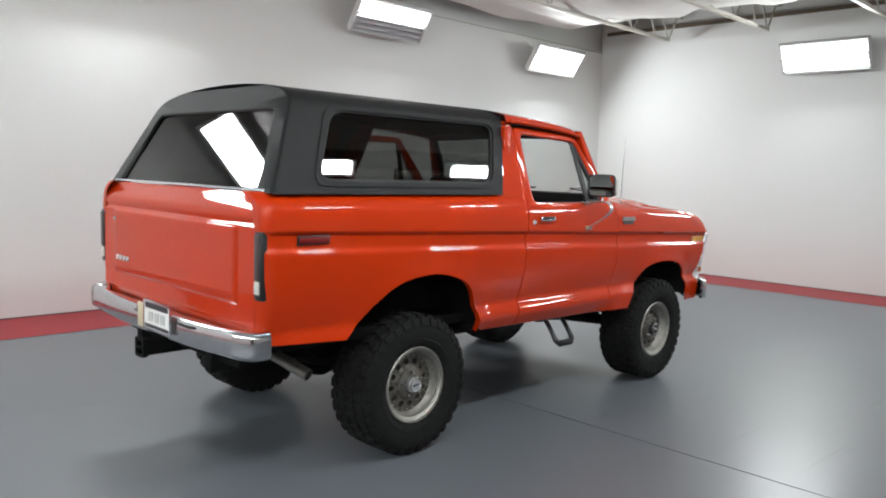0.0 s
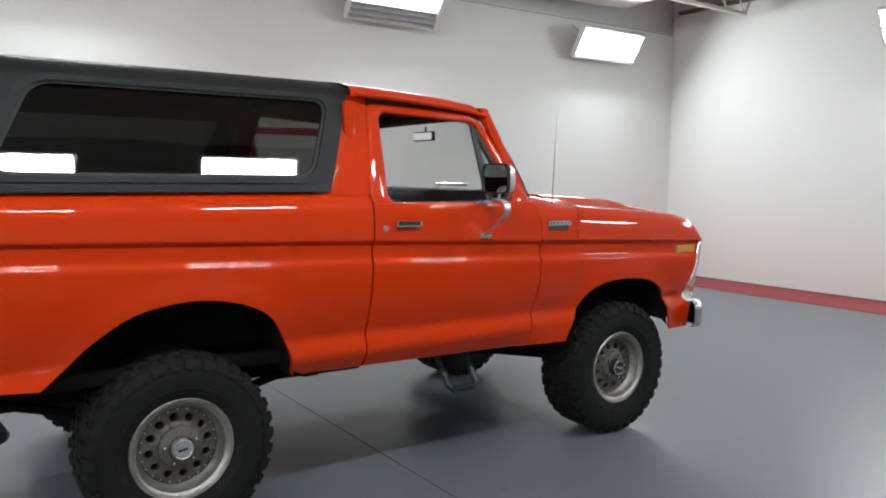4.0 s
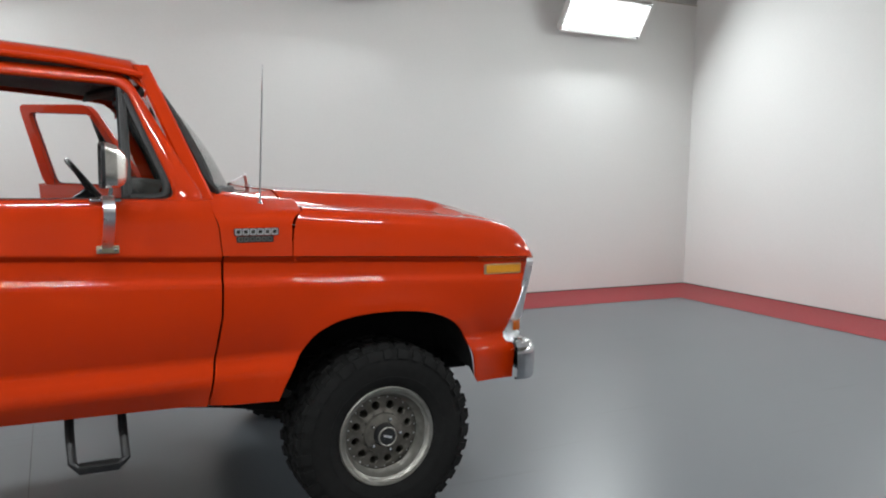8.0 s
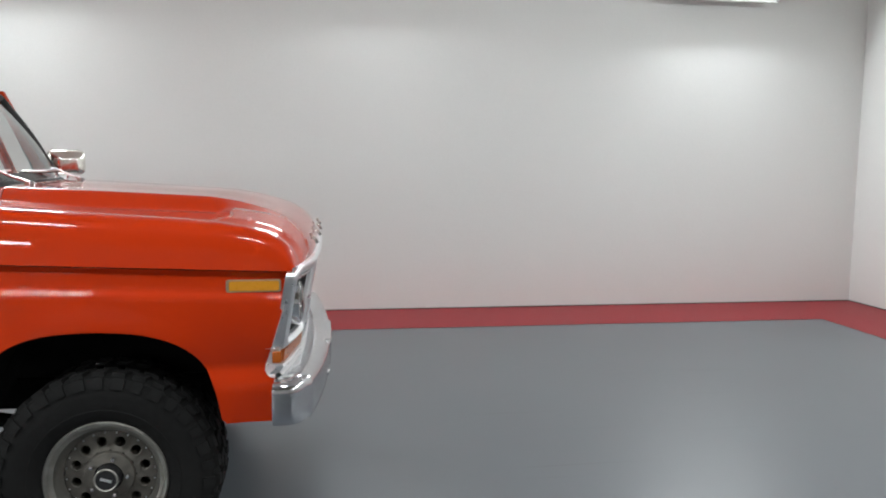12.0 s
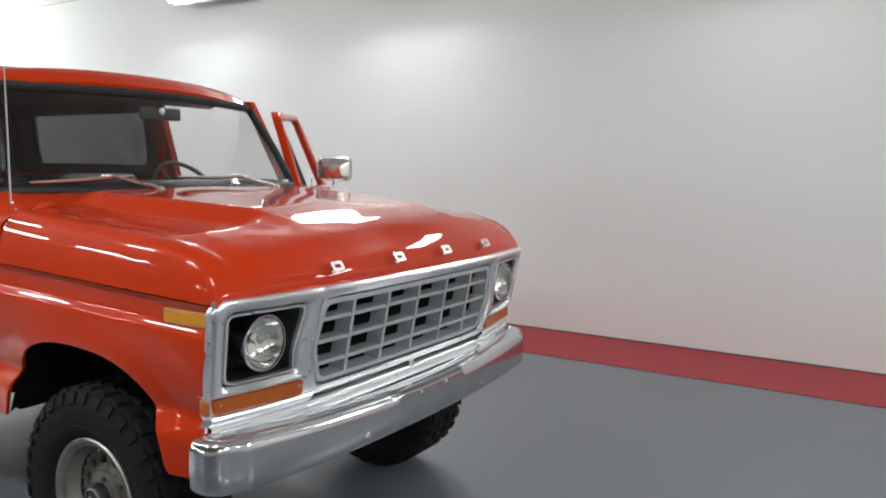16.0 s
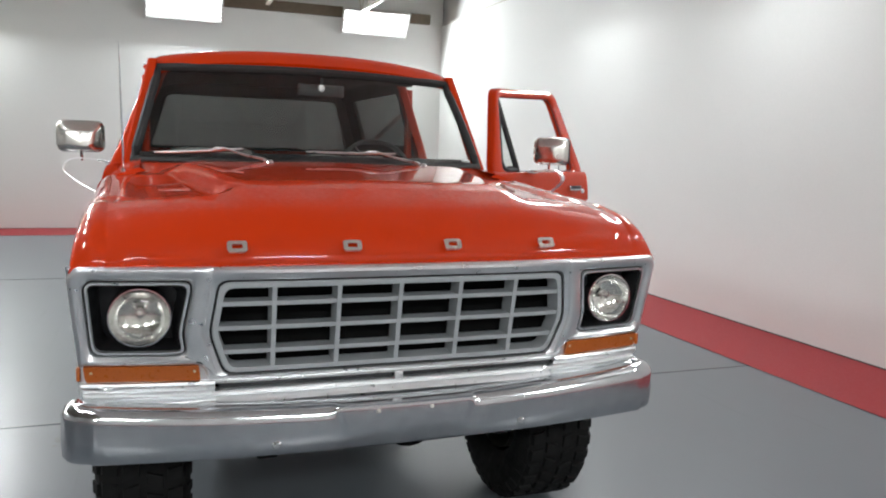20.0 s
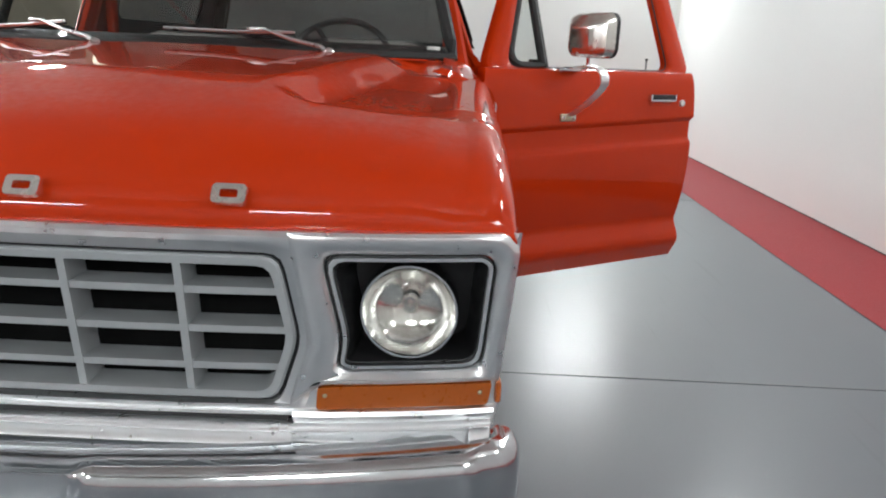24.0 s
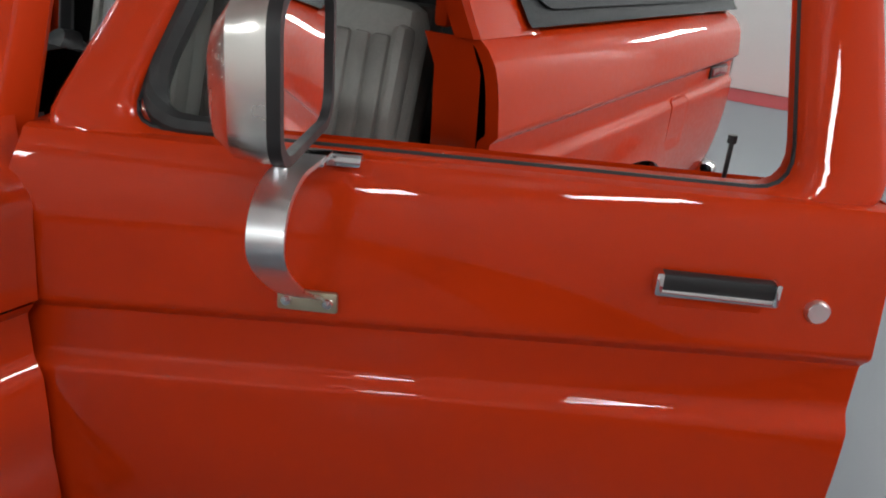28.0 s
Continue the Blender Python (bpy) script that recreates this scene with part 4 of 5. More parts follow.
def build_door(sign):
    hem = 0.018 if sign > 0 else 0.0
    skin, inner = door_side(hem)
    d = make("door", skin, PAINT, None, "orange door with a chrome handle", 35)
    o4 = rpoly([(u - (hem if u < -1.5 else 0.0), v) for u, v in WIN_OUT], 0.06, 5)
    i4 = rpoly([(u - (hem * 0.8 if u < -1.5 else 0.0), v) for u, v in WIN_IN], 0.05, 5)
    def between(k):
        return [(lerp(p[0], q[0], k), lerp(p[1], q[1], k)) for p, q in zip(o4, i4)]
    sect = ((0.0, 0.05), (0.0, 0.012), (0.06, 0.004), (0.16, 0.0), (0.5, -0.003), (0.80, 0.0), (0.92, 0.005), (1.0, 0.014), (1.0, 0.05))
    make("window_frame", grid([[door_place(u, v, dep) for u, v in between(k)] for k, dep in sect], close_u=True, close_v=True), PAINT, d, "", 50)
    make("window_seal", tube([door_place(u, v, 0.020) for u, v in i4], 0.0038, 6, closed=True), RUBBER, d, "black rubber window seal")
    make("vent_bar", tube([door_place(-1.030, 1.436, 0.024), door_place(-1.030, 1.852, 0.024)], 0.0125, 6), BLACK, d, "black upright bar of the vent window")
    corner = Vector((-0.862, 1.440))
    fore, aft = corner + (Vector((-1.020, 1.838)) - corner).normalized() * 0.085, corner + Vector((-0.075, 0.0))
    vent = [tuple((1 - k / 8) ** 2 * fore + 2 * k / 8 * (1 - k / 8) * corner + (k / 8) ** 2 * aft) for k in range(9)] + [(-1.012, 1.440), (-1.020, 1.448), (-1.020, 1.815), (-1.013, 1.818)]
    vw = make("vent_window", slab(vent, door_place, 0.022, 0.026), CLEAR, d, "clear quarter-light glass")
    make("vent_seal", tube([door_place(u, v, 0.024) for u, v in vent], 0.016, 8, closed=True), RUBBER, vw)
    make("latch", box(door_place(-1.0, 1.456, 0.05), (0.035, 0.02, 0.018), 0.004), BLACK, vw)
    make("inner_skin", inner, PAINT, d, "orange inner face of the door")
    trim = [[(lerp(-0.83, -1.67, i / 8), -(0.838 + 0.02 * math.sin(math.pi * k / 8) - (0.010 if i in (0, 8) or k in (0, 8) else 0.018)), lerp(0.74, 1.335, k / 8)) for k in range(9)] for i in range(9)]
    make("inner_panel", grid(trim), DARKVINYL, d, "dark vinyl door trim")
    make("lock_pin", join(tube([(-1.59, -0.865, 1.428), (-1.59, -0.865, 1.474)], 0.003, 6), tube([(-1.59, -0.865, 1.472), (-1.59, -0.865, 1.482)], 0.006, 8)), BLACK, d, "black lock pin")
    y = half(-1.57, 1.335)
    h = make("handle", box((-1.568, -(y + 0.010), 1.3345), (0.134, 0.020, 0.026), 0.006), BLACK, d, "black pull handle with chrome edge")
    make("chrome_strip", box((-1.568, -(y + 0.0195), 1.3245), (0.134, 0.006, 0.009), 0.002), CHROME, h)
    make("end_cap", box((-1.502, -(y + 0.013), 1.3345), (0.010, 0.022, 0.029), 0.004), CHROME, h)
    make("end_cap", box((-1.634, -(y + 0.013), 1.3345), (0.007, 0.022, 0.029), 0.003), CHROME, h)
    make("recess", box((-1.568, -(y + 0.0005), 1.310), (0.120, 0.004, 0.022), 0.002), PAINT, h)
    make("lock", lathe([(0.0, -0.008), (0.012, -0.008), (0.0145, -0.004), (0.0145, 0.006)], 18, "y", (-1.690, -half(-1.690, 1.313), 1.313)), SATIN, d, "round key lock")
    # mirror on a folded strap
    y1, y2 = half(-1.115, 1.40) + 0.002, half(-1.095, 1.255) + 0.002
    strap = [(y1 - 0.004, 1.438), (y1 + 0.07, 1.446), (y1 + 0.13, 1.450), (y1 + 0.178, 1.438), (y1 + 0.200, 1.408), (y1 + 0.188, 1.375), (y1 + 0.115, 1.318), (y2 + 0.012, 1.268), (y2 + 0.003, 1.256)]
    strap = [(p[0], p[1]) for p in catmull(strap, 4)]
    rows = [[(-1.116, -p, q + 0.003), (-1.080, -p, q + 0.003), (-1.080, -(p - 0.004), q - 0.003), (-1.116, -(p - 0.004), q - 0.003)] for p, q in strap]
    mir = make("mirror_arm", grid(rows, close_u=True), SATIN, d, "bent brushed steel mirror strap", 40)
    make("bracket", join(box((-1.100, -(y1 - 0.004), 1.434), (0.105, 0.026, 0.014), 0.005), box((-1.098, -(y1 + 0.02), 1.440), (0.04, 0.05, 0.008), 0.002)), CHROME, mir)
    make("foot", box((-1.096, -(y2 + 0.004), 1.261), (0.074, 0.008, 0.028), 0.004), BRASSY, mir, "plated foot bracket")
    for s in (-0.025, 0.025):
        make("screw", lathe([(0.0, -0.005), (0.006, -0.004), (0.0075, 0.0)], 10, "y", (-1.096 + s, -(y2 + 0.008), 1.261)), CHROME, mir)
    make("post", tube([(-1.09, -(y1 + 0.112), 1.44), (-1.086, -(y1 + 0.116), 1.480)], 0.007, 8), CHROME, mir)
    cy, cz, cx = -1.092, 1.556, -1.083
    o = rrect(0.212, 0.150, 0.034, 4)
    prof = [(-0.030, 1.0), (-0.014, 1.0), (0.012, 0.93), (0.034, 0.70), (0.046, 0.46)]
    rows = [[(cx + dx, cy + u * k, cz + v * (k if dx > -0.02 else 1.0) - (0.012 if dx > 0.03 else 0.004 if dx > 0.0 else 0)) for u, v in o] for dx, k in prof]
    v_, f_ = grid(rows, close_u=True)
    f_.append(tuple(len(v_) - len(o) + i for i in range(len(o))))
    make("mirror_shell", (v_, f_), SHELL, mir, "faceted stainless mirror shell", 25)
    make("mirror_rim", frame_ring(scaled(o, 1.02, 1.02, (0, 0)), scaled(o, 0.92, 0.90, (0, 0)), lambda u, v, t: (cx - 0.031 + t, cy + u, cz + v), -0.006, 0.006), BLACK, mir)
    make("mirror_glass", slab(scaled(o, 0.94, 0.92, (0, 0)), lambda u, v, t: (cx - 0.031 + t, cy + u, cz + v), -0.001, 0.002), MIRROR, mir, "mirror glass")
    return d


right_door = build_door(-1)
right_door.parent = suv
HX, HY, SWING = -0.735, 0.94, 58.3


def flip_tree(ob):
    for o in (ob, *ob.children_recursive):
        me = o.data
        for v in me.vertices:
            v.co.y = -v.co.y
        me.flip_normals()
    return ob


left_door = flip_tree(build_door(1))
left_door.parent = suv
left_door.matrix_basis = Matrix.Translation((HX, HY, 0)) @ Matrix.Rotation(radians(-SWING), 4, "Z") @ Matrix.Translation((-HX, -HY, 0))
tagged(left_door, "orange driver's door standing wide open")


# ---------------------------------------------------------------- front end
def fx(z, y):
    return 0.772 - (1.18 - z) * 0.19 - 0.072 * (abs(y) / 0.96) ** 3.4


def front_place(u, v, d):
    return (fx(v, u) - d, u, v)


def ring_loft(outlines):
    """Rings (outline, depth) laid on the front face, one after another."""
    return grid([[front_place(u, v, d) for u, v in o] for o, d in outlines], close_u=True)


def shrink(poly, s):
    """Moves each corner of a convex polygon inwards by s on every side."""
    n = len(poly)
    area = sum(poly[i][0] * poly[(i + 1) % n][1] - poly[(i + 1) % n][0] * poly[i][1] for i in range(n))
    sg = 1 if area > 0 else -1
    out = []
    for i in range(n):
        a, p, b = Vector(poly[i - 1]), Vector(poly[i]), Vector(poly[(i + 1) % n])
        d1, d2 = (p - a).normalized(), (b - p).normalized()
        n1, n2 = Vector((-d1.y, d1.x)) * sg, Vector((-d2.y, d2.x)) * sg
        m = (n1 + n2) / max(0.3, 1 + n1.dot(n2))
        out.append(tuple(p + m * s))
    return out


GR_OUT = [(-0.617, 1.186), (0.617, 1.186), (0.652, 0.975), (0.604, 0.822), (-0.604, 0.822), (-0.652, 0.975)]
GR_IN = [(-0.578, 1.146), (0.578, 1.146), (0.606, 0.975), (0.560, 0.836), (-0.560, 0.836), (-0.606, 0.975)]


def dense(poly, r, n=3, per=6):
    """Rounded polygon with points along its sides too, so that it follows the bowed face."""
    o = rpoly(poly, r, n)
    out, k = [], len(o)
    for i in range(k):
        a, b = o[i], o[(i + 1) % k]
        steps = per if (i % (n + 1)) == n else 1
        out += [(lerp(a[0], b[0], t / steps), lerp(a[1], b[1], t / steps)) for t in range(steps)]
    return out


surround = make("grille_surround", ring_loft([(dense(GR_OUT, 0.012), 0.03), (dense(GR_OUT, 0.012), 0.004), (dense(shrink(GR_OUT, 0.008), 0.016), -0.006), (dense(shrink(GR_OUT, 0.018), 0.022), -0.008), (dense(GR_IN, 0.03), 0.004), (dense(shrink(GR_IN, 0.004), 0.03), 0.05)]), SATIN, suv, "bright aluminium grille surround")
make("surround_gap", ring_loft([(dense(shrink(GR_IN, -0.002), 0.03), 0.018), (dense(shrink(GR_IN, 0.011), 0.03), 0.018)]), BLACK, surround)
grille = make("grille", ring_loft([(dense(shrink(GR_IN, 0.008), 0.03), 0.07), (dense(shrink(GR_IN, 0.008), 0.03), 0.010), (dense(shrink(GR_IN, 0.012), 0.03), 0.005), (dense(shrink(GR_IN, 0.026), 0.025), 0.006), (dense(shrink(GR_IN, 0.032), 0.02), 0.07)]), GRILLE_GREY, suv, "grey egg-crate grille")
for k in range(3):
    z = 1.146 - 0.310 * (k + 1) / 4
    w = curve(z, [(0.836, 0.560), (0.975, 0.606), (1.146, 0.578)]) - 0.02
    rows = [[front_place(u, z + dz, d) for dz, d in ((-0.007, 0.012), (0.007, 0.012), (0.0075, 0.075), (-0.0075, 0.075))] for u in spread(-w, w, 15)]
    make("cross_bar", grid(rows, close_u=True), GRILLE_GREY, grille, "", 30)
for k in range(5):
    y = -0.412 + 0.2005 * k + (0.006 if k > 2 else 0)
    rows = [[front_place(y + du, z, d) for du, d in ((-0.007, 0.009), (0.007, 0.009), (0.010, 0.075), (-0.010, 0.075))] for z in spread(0.856, 1.126, 7)]
    make("upright_bar", grid(rows, close_u=True), GRILLE_GREY, grille, "", 30)
make("radiator", box((0.60, 0, 0.95), (0.03, 1.25, 0.46), 0.004), UNDER, suv, "black radiator behind the grille")

LP_OUT = [(0.588, 1.187), (0.964, 1.187), (0.991, 1.156), (0.970, 0.884), (0.636, 0.882), (0.574, 0.828), (0.617, 0.975)]
LP_IN = [(0.644, 1.146), (0.932, 1.146), (0.951, 1.126), (0.936, 0.910), (0.690, 0.909), (0.666, 0.922), (0.676, 0.98)]


def lamp_front(s):
    def dn(poly, r):
        return [(s * u, v) for u, v in dense(poly, r, 3, 5)]
    sh = make("headlamp_surround", ring_loft([(dn(LP_OUT, 0.012), 0.03), (dn(LP_OUT, 0.012), -0.002), (dn(shrink(LP_OUT, 0.006), 0.014), -0.009), (dn(shrink(LP_OUT, 0.014), 0.02), -0.0115), (dn(shrink(LP_IN, -0.010), 0.03), -0.007), (dn(shrink(LP_IN, -0.003), 0.03), -0.001), (dn(LP_IN, 0.03), 0.006), (dn(shrink(LP_IN, 0.003), 0.03), 0.04)]), SATIN, suv, "bright aluminium headlamp surround")
    make("trim_line", ring_loft([(dn(shrink(LP_IN, 0.004), 0.03), 0.02), (dn(shrink(LP_IN, 0.006), 0.03), 0.002), (dn(shrink(LP_IN, 0.013), 0.028), 0.002), (dn(shrink(LP_IN, 0.015), 0.028), 0.02)]), SATIN, sh)
    rec = dn(shrink(LP_IN, 0.002), 0.03)
    bowl = dn(shrink(LP_IN, 0.035), 0.03)
    v, f = ring_loft([(rec, 0.012), (dn(shrink(LP_IN, 0.016), 0.03), 0.016), (bowl, 0.105)])
    n = len(bowl)
    f.append(tuple(len(v) - n + i for i in range(n)))
    make("bezel", (v, f), BLACK, sh, "black headlamp bezel")
    cx, cy, cz = fx(1.033, 0.797), s * 0.797, 1.032
    hl = make("headlamp", lathe([(0.090, -0.055), (0.090, 0.004), (0.088, 0.010), (0.084, 0.010)], 40, "x", (cx - 0.016, cy, cz)), CHROME, suv, "round sealed-beam headlamp")
    make("reflector", lathe([(0.0, -0.052), (0.03, -0.050), (0.06, -0.038), (0.078, -0.016), (0.085, 0.002)], 40, "x", (cx - 0.016, cy, cz)), REFLECTOR, hl, "silver reflector bowl")
    make("lens", lathe([(0.085, 0.006), (0.074, 0.015), (0.05, 0.024), (0.025, 0.028), (0.0, 0.029)], 40, "x", (cx - 0.016, cy, cz)), LAMPGLASS, hl, "clear domed lens")
    ribs = []
    for k in range(11):
        y = -0.052 + 0.0104 * k
        h = math.sqrt(0.060 ** 2 - y ** 2) * 0.62
        ribs.append(tube([(cx + 0.003 - 0.5 * (y * y + h * h), cy + y, cz - h - 0.008), (cx + 0.005 - 1.6 * y * y, cy + y, cz - 0.008), (cx + 0.003 - 0.5 * (y * y + h * h), cy + y, cz + h - 0.008)], 0.0042, 6))
    make("lens_flutes", join(*ribs), LAMPGLASS, hl)
    make("bulb_shield", lathe([(0.0, -0.010), (0.012, -0.011), (0.016, -0.016), (0.017, -0.030), (0.014, -0.044)], 20, "x", (cx - 0.016, cy, cz + 0.006)), REFLECTOR, hl)
    # turn lamp
    tl = make("turn_lamp", slab([(s * u, v) for u, v in rpoly([(0.632, 0.878), (0.958, 0.880), (0.951, 0.831), (0.628, 0.828)], 0.008, 3)], front_place, -0.006, 0.02), AMBER_DARK, suv, "amber turn signal lens")
    for q in (0.645, 0.935):
        make("screw", lathe([(0.0, 0.003), (0.004, 0.002), (0.005, 0.0)], 8, "x", (fx(0.854, q) + 0.006, s * q, 0.860)), BRASSY, tl)
    # chrome steps beneath
    rows = []
    for u in spread(0.585, 0.964, 9):
        b = fx(0.84, u)
        rows.append([(b - 0.03, s * u, 0.887), (b + 0.004, s * u, 0.885), (b + 0.004, s * u, 0.882), (b - 0.004, s * u, 0.879), (b - 0.004, s * u, 0.828), (b + 0.006, s * u, 0.825), (b + 0.010, s * u, 0.817), (b + 0.006, s * u, 0.808), (b - 0.002, s * u, 0.802), (b - 0.012, s * u, 0.792)])
    rows.append([(p[0] - 0.03, p[1] + s * 0.008, p[2]) for p in rows[-1]])
    make("lower_trim", grid(rows), SATIN, suv, "stepped bright lower trim")
    # side return of the surround onto the wing
    rows = []
    for z in spread(1.186, 0.775, 14):
        w = curve(z, [(0.77, 0.965), (0.903, 0.971), (1.186, 0.991)])
        a = fx(z, w) - 0.002
        nose = 0.688 - (1.17 - z) * 0.31
        yb = half(min(0.66, nose), max(z, 0.80)) + 0.002
        rows.append([(a - 0.004, s * (w - 0.006), z), (a - 0.008, s * (w + 0.001), z), (lerp(a, nose, 0.45), s * lerp(w, yb, 0.6), z), (nose + 0.002, s * (yb + 0.001), z), (nose - 0.006, s * (yb - 0.01), z)])
    make("surround_return", grid(rows), SATIN, suv)
    make("corner_lens", box((fx(0.854, 0.94) - 0.022, s * 0.971, 0.854), (0.035, 0.012, 0.044), 0.006), AMBER_DARK, suv, "amber corner of the turn lamp")
    make("apron_side", box((0.645, s * 0.75, 0.763), (0.10, 0.34, 0.008), 0.003), SATIN, suv)
    make("trim_backing", box((fx(0.88, 0.63) - 0.028, s * 0.635, 0.880), (0.014, 0.09, 0.17), 0.003), SATIN, suv)


lamp_front(-1)
lamp_front(1)
for s in (-1, 1):
    make("air_slot", slab([(s * u, v) for u, v in rpoly([(0.018, 0.812), (0.575, 0.812), (0.570, 0.790), (0.018, 0.790)], 0.006, 2)], front_place, 0.006, 0.03), BLACK, suv, "dark air slot under the grille")
rows = []
for u in spread(-0.60, 0.60, 17):
    b = fx(0.80, u)
    rows.append([(b + 0.002, u, 0.830), (b + 0.008, u, 0.822), (b + 0.004, u, 0.814)])
make("lower_bar", grid(rows), SATIN, suv)
rows = []
for u in spread(-0.960, 0.960, 29):
    b = fx(0.79, u)
    rows.append([(b - 0.012, u, 0.797), (b + 0.004, u, 0.793), (b + 0.010, u, 0.788), (b + 0.011, u, 0.783), (b + 0.006, u, 0.778), (b - 0.010, u, 0.770), (b + 0.002, u, 0.761), (b + 0.008, u, 0.752), (b - 0.002, u, 0.742), (b - 0.02, u, 0.738)])
make("lower_bar", grid(rows), SATIN, suv)
make("bar_strut", box((fx(0.80, 0) + 0.003, 0, 0.801), (0.012, 0.03, 0.030), 0.004), SATIN, suv)
make("apron", box((0.61, 0, 0.735), (0.10, 1.70, 0.02), 0.01), UNDER, suv)


def front_bumper():
    """Pressed bumper with a creased face and a flat plate seat, swept along a bowed line; its ends turn back in round corners."""
    ys = [0.0, 0.06, 0.12, 0.165, 0.185, 0.192, 0.200, 0.207, 0.214, 0.222, 0.25, 0.30, 0.40, 0.52, 0.64, 0.74, 0.82, 0.88, 0.91]
    line = [(0.815 - 0.075 * (abs(y) / 0.95) ** 2.4, y) for y in [-y for y in reversed(ys[1:])] + ys]
    ex, ey = line[-1]
    corner = [(ex - 0.014 - 0.085 * (1 - math.cos(radians(a))), ey + 0.085 * math.sin(radians(a))) for a in (10, 25, 42, 60, 76, 90)]
    corner += [(corner[-1][0] - 0.030, ey + 0.085), (corner[-1][0] - 0.045, ey + 0.082)]
    line = [(x, -y * (1 + 0.028 * y * y)) for x, y in reversed(corner)] + [(x, y * (1 + 0.028 * y * y)) for x, y in line + corner]
    rows = []
    for i, (x, y) in enumerate(line):
        p, q = line[max(0, i - 1)], line[min(len(line) - 1, i + 1)]
        t = Vector((q[0] - p[0], q[1] - p[1])).normalized()
        n = Vector((-t.y, t.x))
        a = abs(y)
        zt, zb = lerp(0.748, 0.778, (a / 0.95) ** 2), lerp(0.604, 0.606, (a / 0.95) ** 2)
        zt -= 0.010 * smooth(0.975, 1.024, a)
        m = smooth(0.222, 0.192, a)
        zk = lerp(zt - 0.036, zt - 0.006, m)
        deep = 0.06 if a > 0.925 else 0.11 + 0.05 * smooth(0.86, 0.78, a)
        sec = [(deep, zt - 0.012), (min(deep - 0.01, 0.085), zt), (0.045, zt + 0.002), (lerp(0.024, 0.004, m), zt - 0.004), (lerp(0.011, -0.001, m), lerp(zt - 0.014, zt - 0.006, m)), (lerp(0.003, -0.003, m), zk + 0.004 * (1 - m)), (lerp(0.002, -0.005, m), zk - 0.010), (lerp(0.0, -0.005, m), lerp(zk, zb, 0.5)), (lerp(0.003, -0.001, m), zb + 0.014), (0.010, zb + 0.003), (0.024, zb), (0.05, zb + 0.004)]
        skew = 0.05 * smooth(0.10, 0.17, a) * smooth(0.44, 0.26, a) * (1 if y > 0 else -1)
        rows.append([(x + n.x * d, y + n.y * d + skew * ((z - zb) / (zt - zb) - 0.5), z) for d, z in sec])
    return make("front_bumper", grid(rows), BUMPER_CHROME, suv, "worn chrome front bumper", 45)


fb = front_bumper()
for y in (-0.412, 0.408):
    make("bolt", lathe([(0.0, 0.010), (0.009, 0.009), (0.014, 0.004), (0.016, 0.0)], 16, "x", (0.801, y, 0.640)), CHROME, fb, "round bumper bolt")
for y in (-0.098, 0.080):
    make("plate_hole", box((0.8195, y, 0.727), (0.004, 0.013, 0.013), 0.002), WHITELENS, fb)
def rear_bumper():
    """Pressed bumper swept along a bowed line whose ends turn forward in tight corners."""
    line = [(-(3.802 - 0.055 * (abs(y) / 0.9) ** 2.2), y) for y in spread(-0.90, 0.90, 25)]
    ex, ey = line[-1]
    corner = [(ex + 0.012 + 0.070 * (1 - math.cos(radians(a))), ey + 0.070 * math.sin(radians(a))) for a in (12, 30, 48, 66, 80, 90)]
    corner += [(corner[-1][0] + 0.035, ey + 0.070), (corner[-1][0] + 0.05, ey + 0.068)]
    line = [(x, -y) for x, y in reversed(corner)] + line + corner
    rows = []
    for i, (x, y) in enumerate(line):
        a, b = line[max(0, i - 1)], line[min(len(line) - 1, i + 1)]
        t = Vector((b[0] - a[0], b[1] - a[1])).normalized()
        n = Vector((t.y, -t.x))
        k = (abs(y) / 0.95) ** 2
        zt, zb = 0.834 + 0.006 * k, 0.698 + 0.004 * k
        sec = [(0.060, zt - 0.006), (0.030, zt), (0.014, zt - 0.003), (0.004, zt - 0.012), (0.0, zt - 0.028), (-0.002, lerp(zt, zb, 0.5)), (0.001, zb + 0.024), (0.007, zb + 0.008), (0.018, zb), (0.050, zb + 0.002)]
        rows.append([(x + n.x * d, y + n.y * d, z) for d, z in sec])
    return make("rear_bumper", grid(rows), BUMPER_CHROME, suv, "chrome rear bumper", 45)


rb = rear_bumper()
make("top_plate", grid([[(-3.765 + 0.05 * (abs(y) / 0.9) ** 2.2, y, 0.832), (-3.66, y, 0.830), (-3.60, y, 0.822)] for y in spread(-0.88, 0.88, 19)]), BUMPER_CHROME, rb, "chrome top of the bumper")
PY, PZ = -0.180, 0.808


def plate_place(u, v, d):
    return (-3.812 - d, PY + u, PZ + v)


plate = make("licence_plate", slab(rrect(0.305, 0.152, 0.012, 3), plate_place, -0.003, 0.002), PLATE, rb, "white licence plate with dark frame")
make("plate_frame", frame_ring(rrect(0.318, 0.164, 0.014, 3), rrect(0.294, 0.140, 0.010, 3), plate_place, 0.005, -0.003), CHROME, plate)
for v, w, h in ((0.052, 0.262, 0.030), (-0.058, 0.270, 0.018)):
    make("print_bar", box((-3.8155, PY, PZ + v), (0.003, w, h), 0), PLATE_DARK, plate, "dark bar across the plate", 0)
for u, v, w in ((-0.07, -0.006, 0.05), (0.0, -0.006, 0.05), (0.07, -0.006, 0.05)):
    make("print_bar", box((-3.8152, PY + u, PZ + v), (0.003, w, 0.050), 0), PALE_PRINT, plate, "pale grey number bar", 0)
make("plate_bracket", box((-3.806, 0.022, 0.792), (0.012, 0.085, 0.135), 0.008), CREAMY, rb, "cream bracket beside the plate")
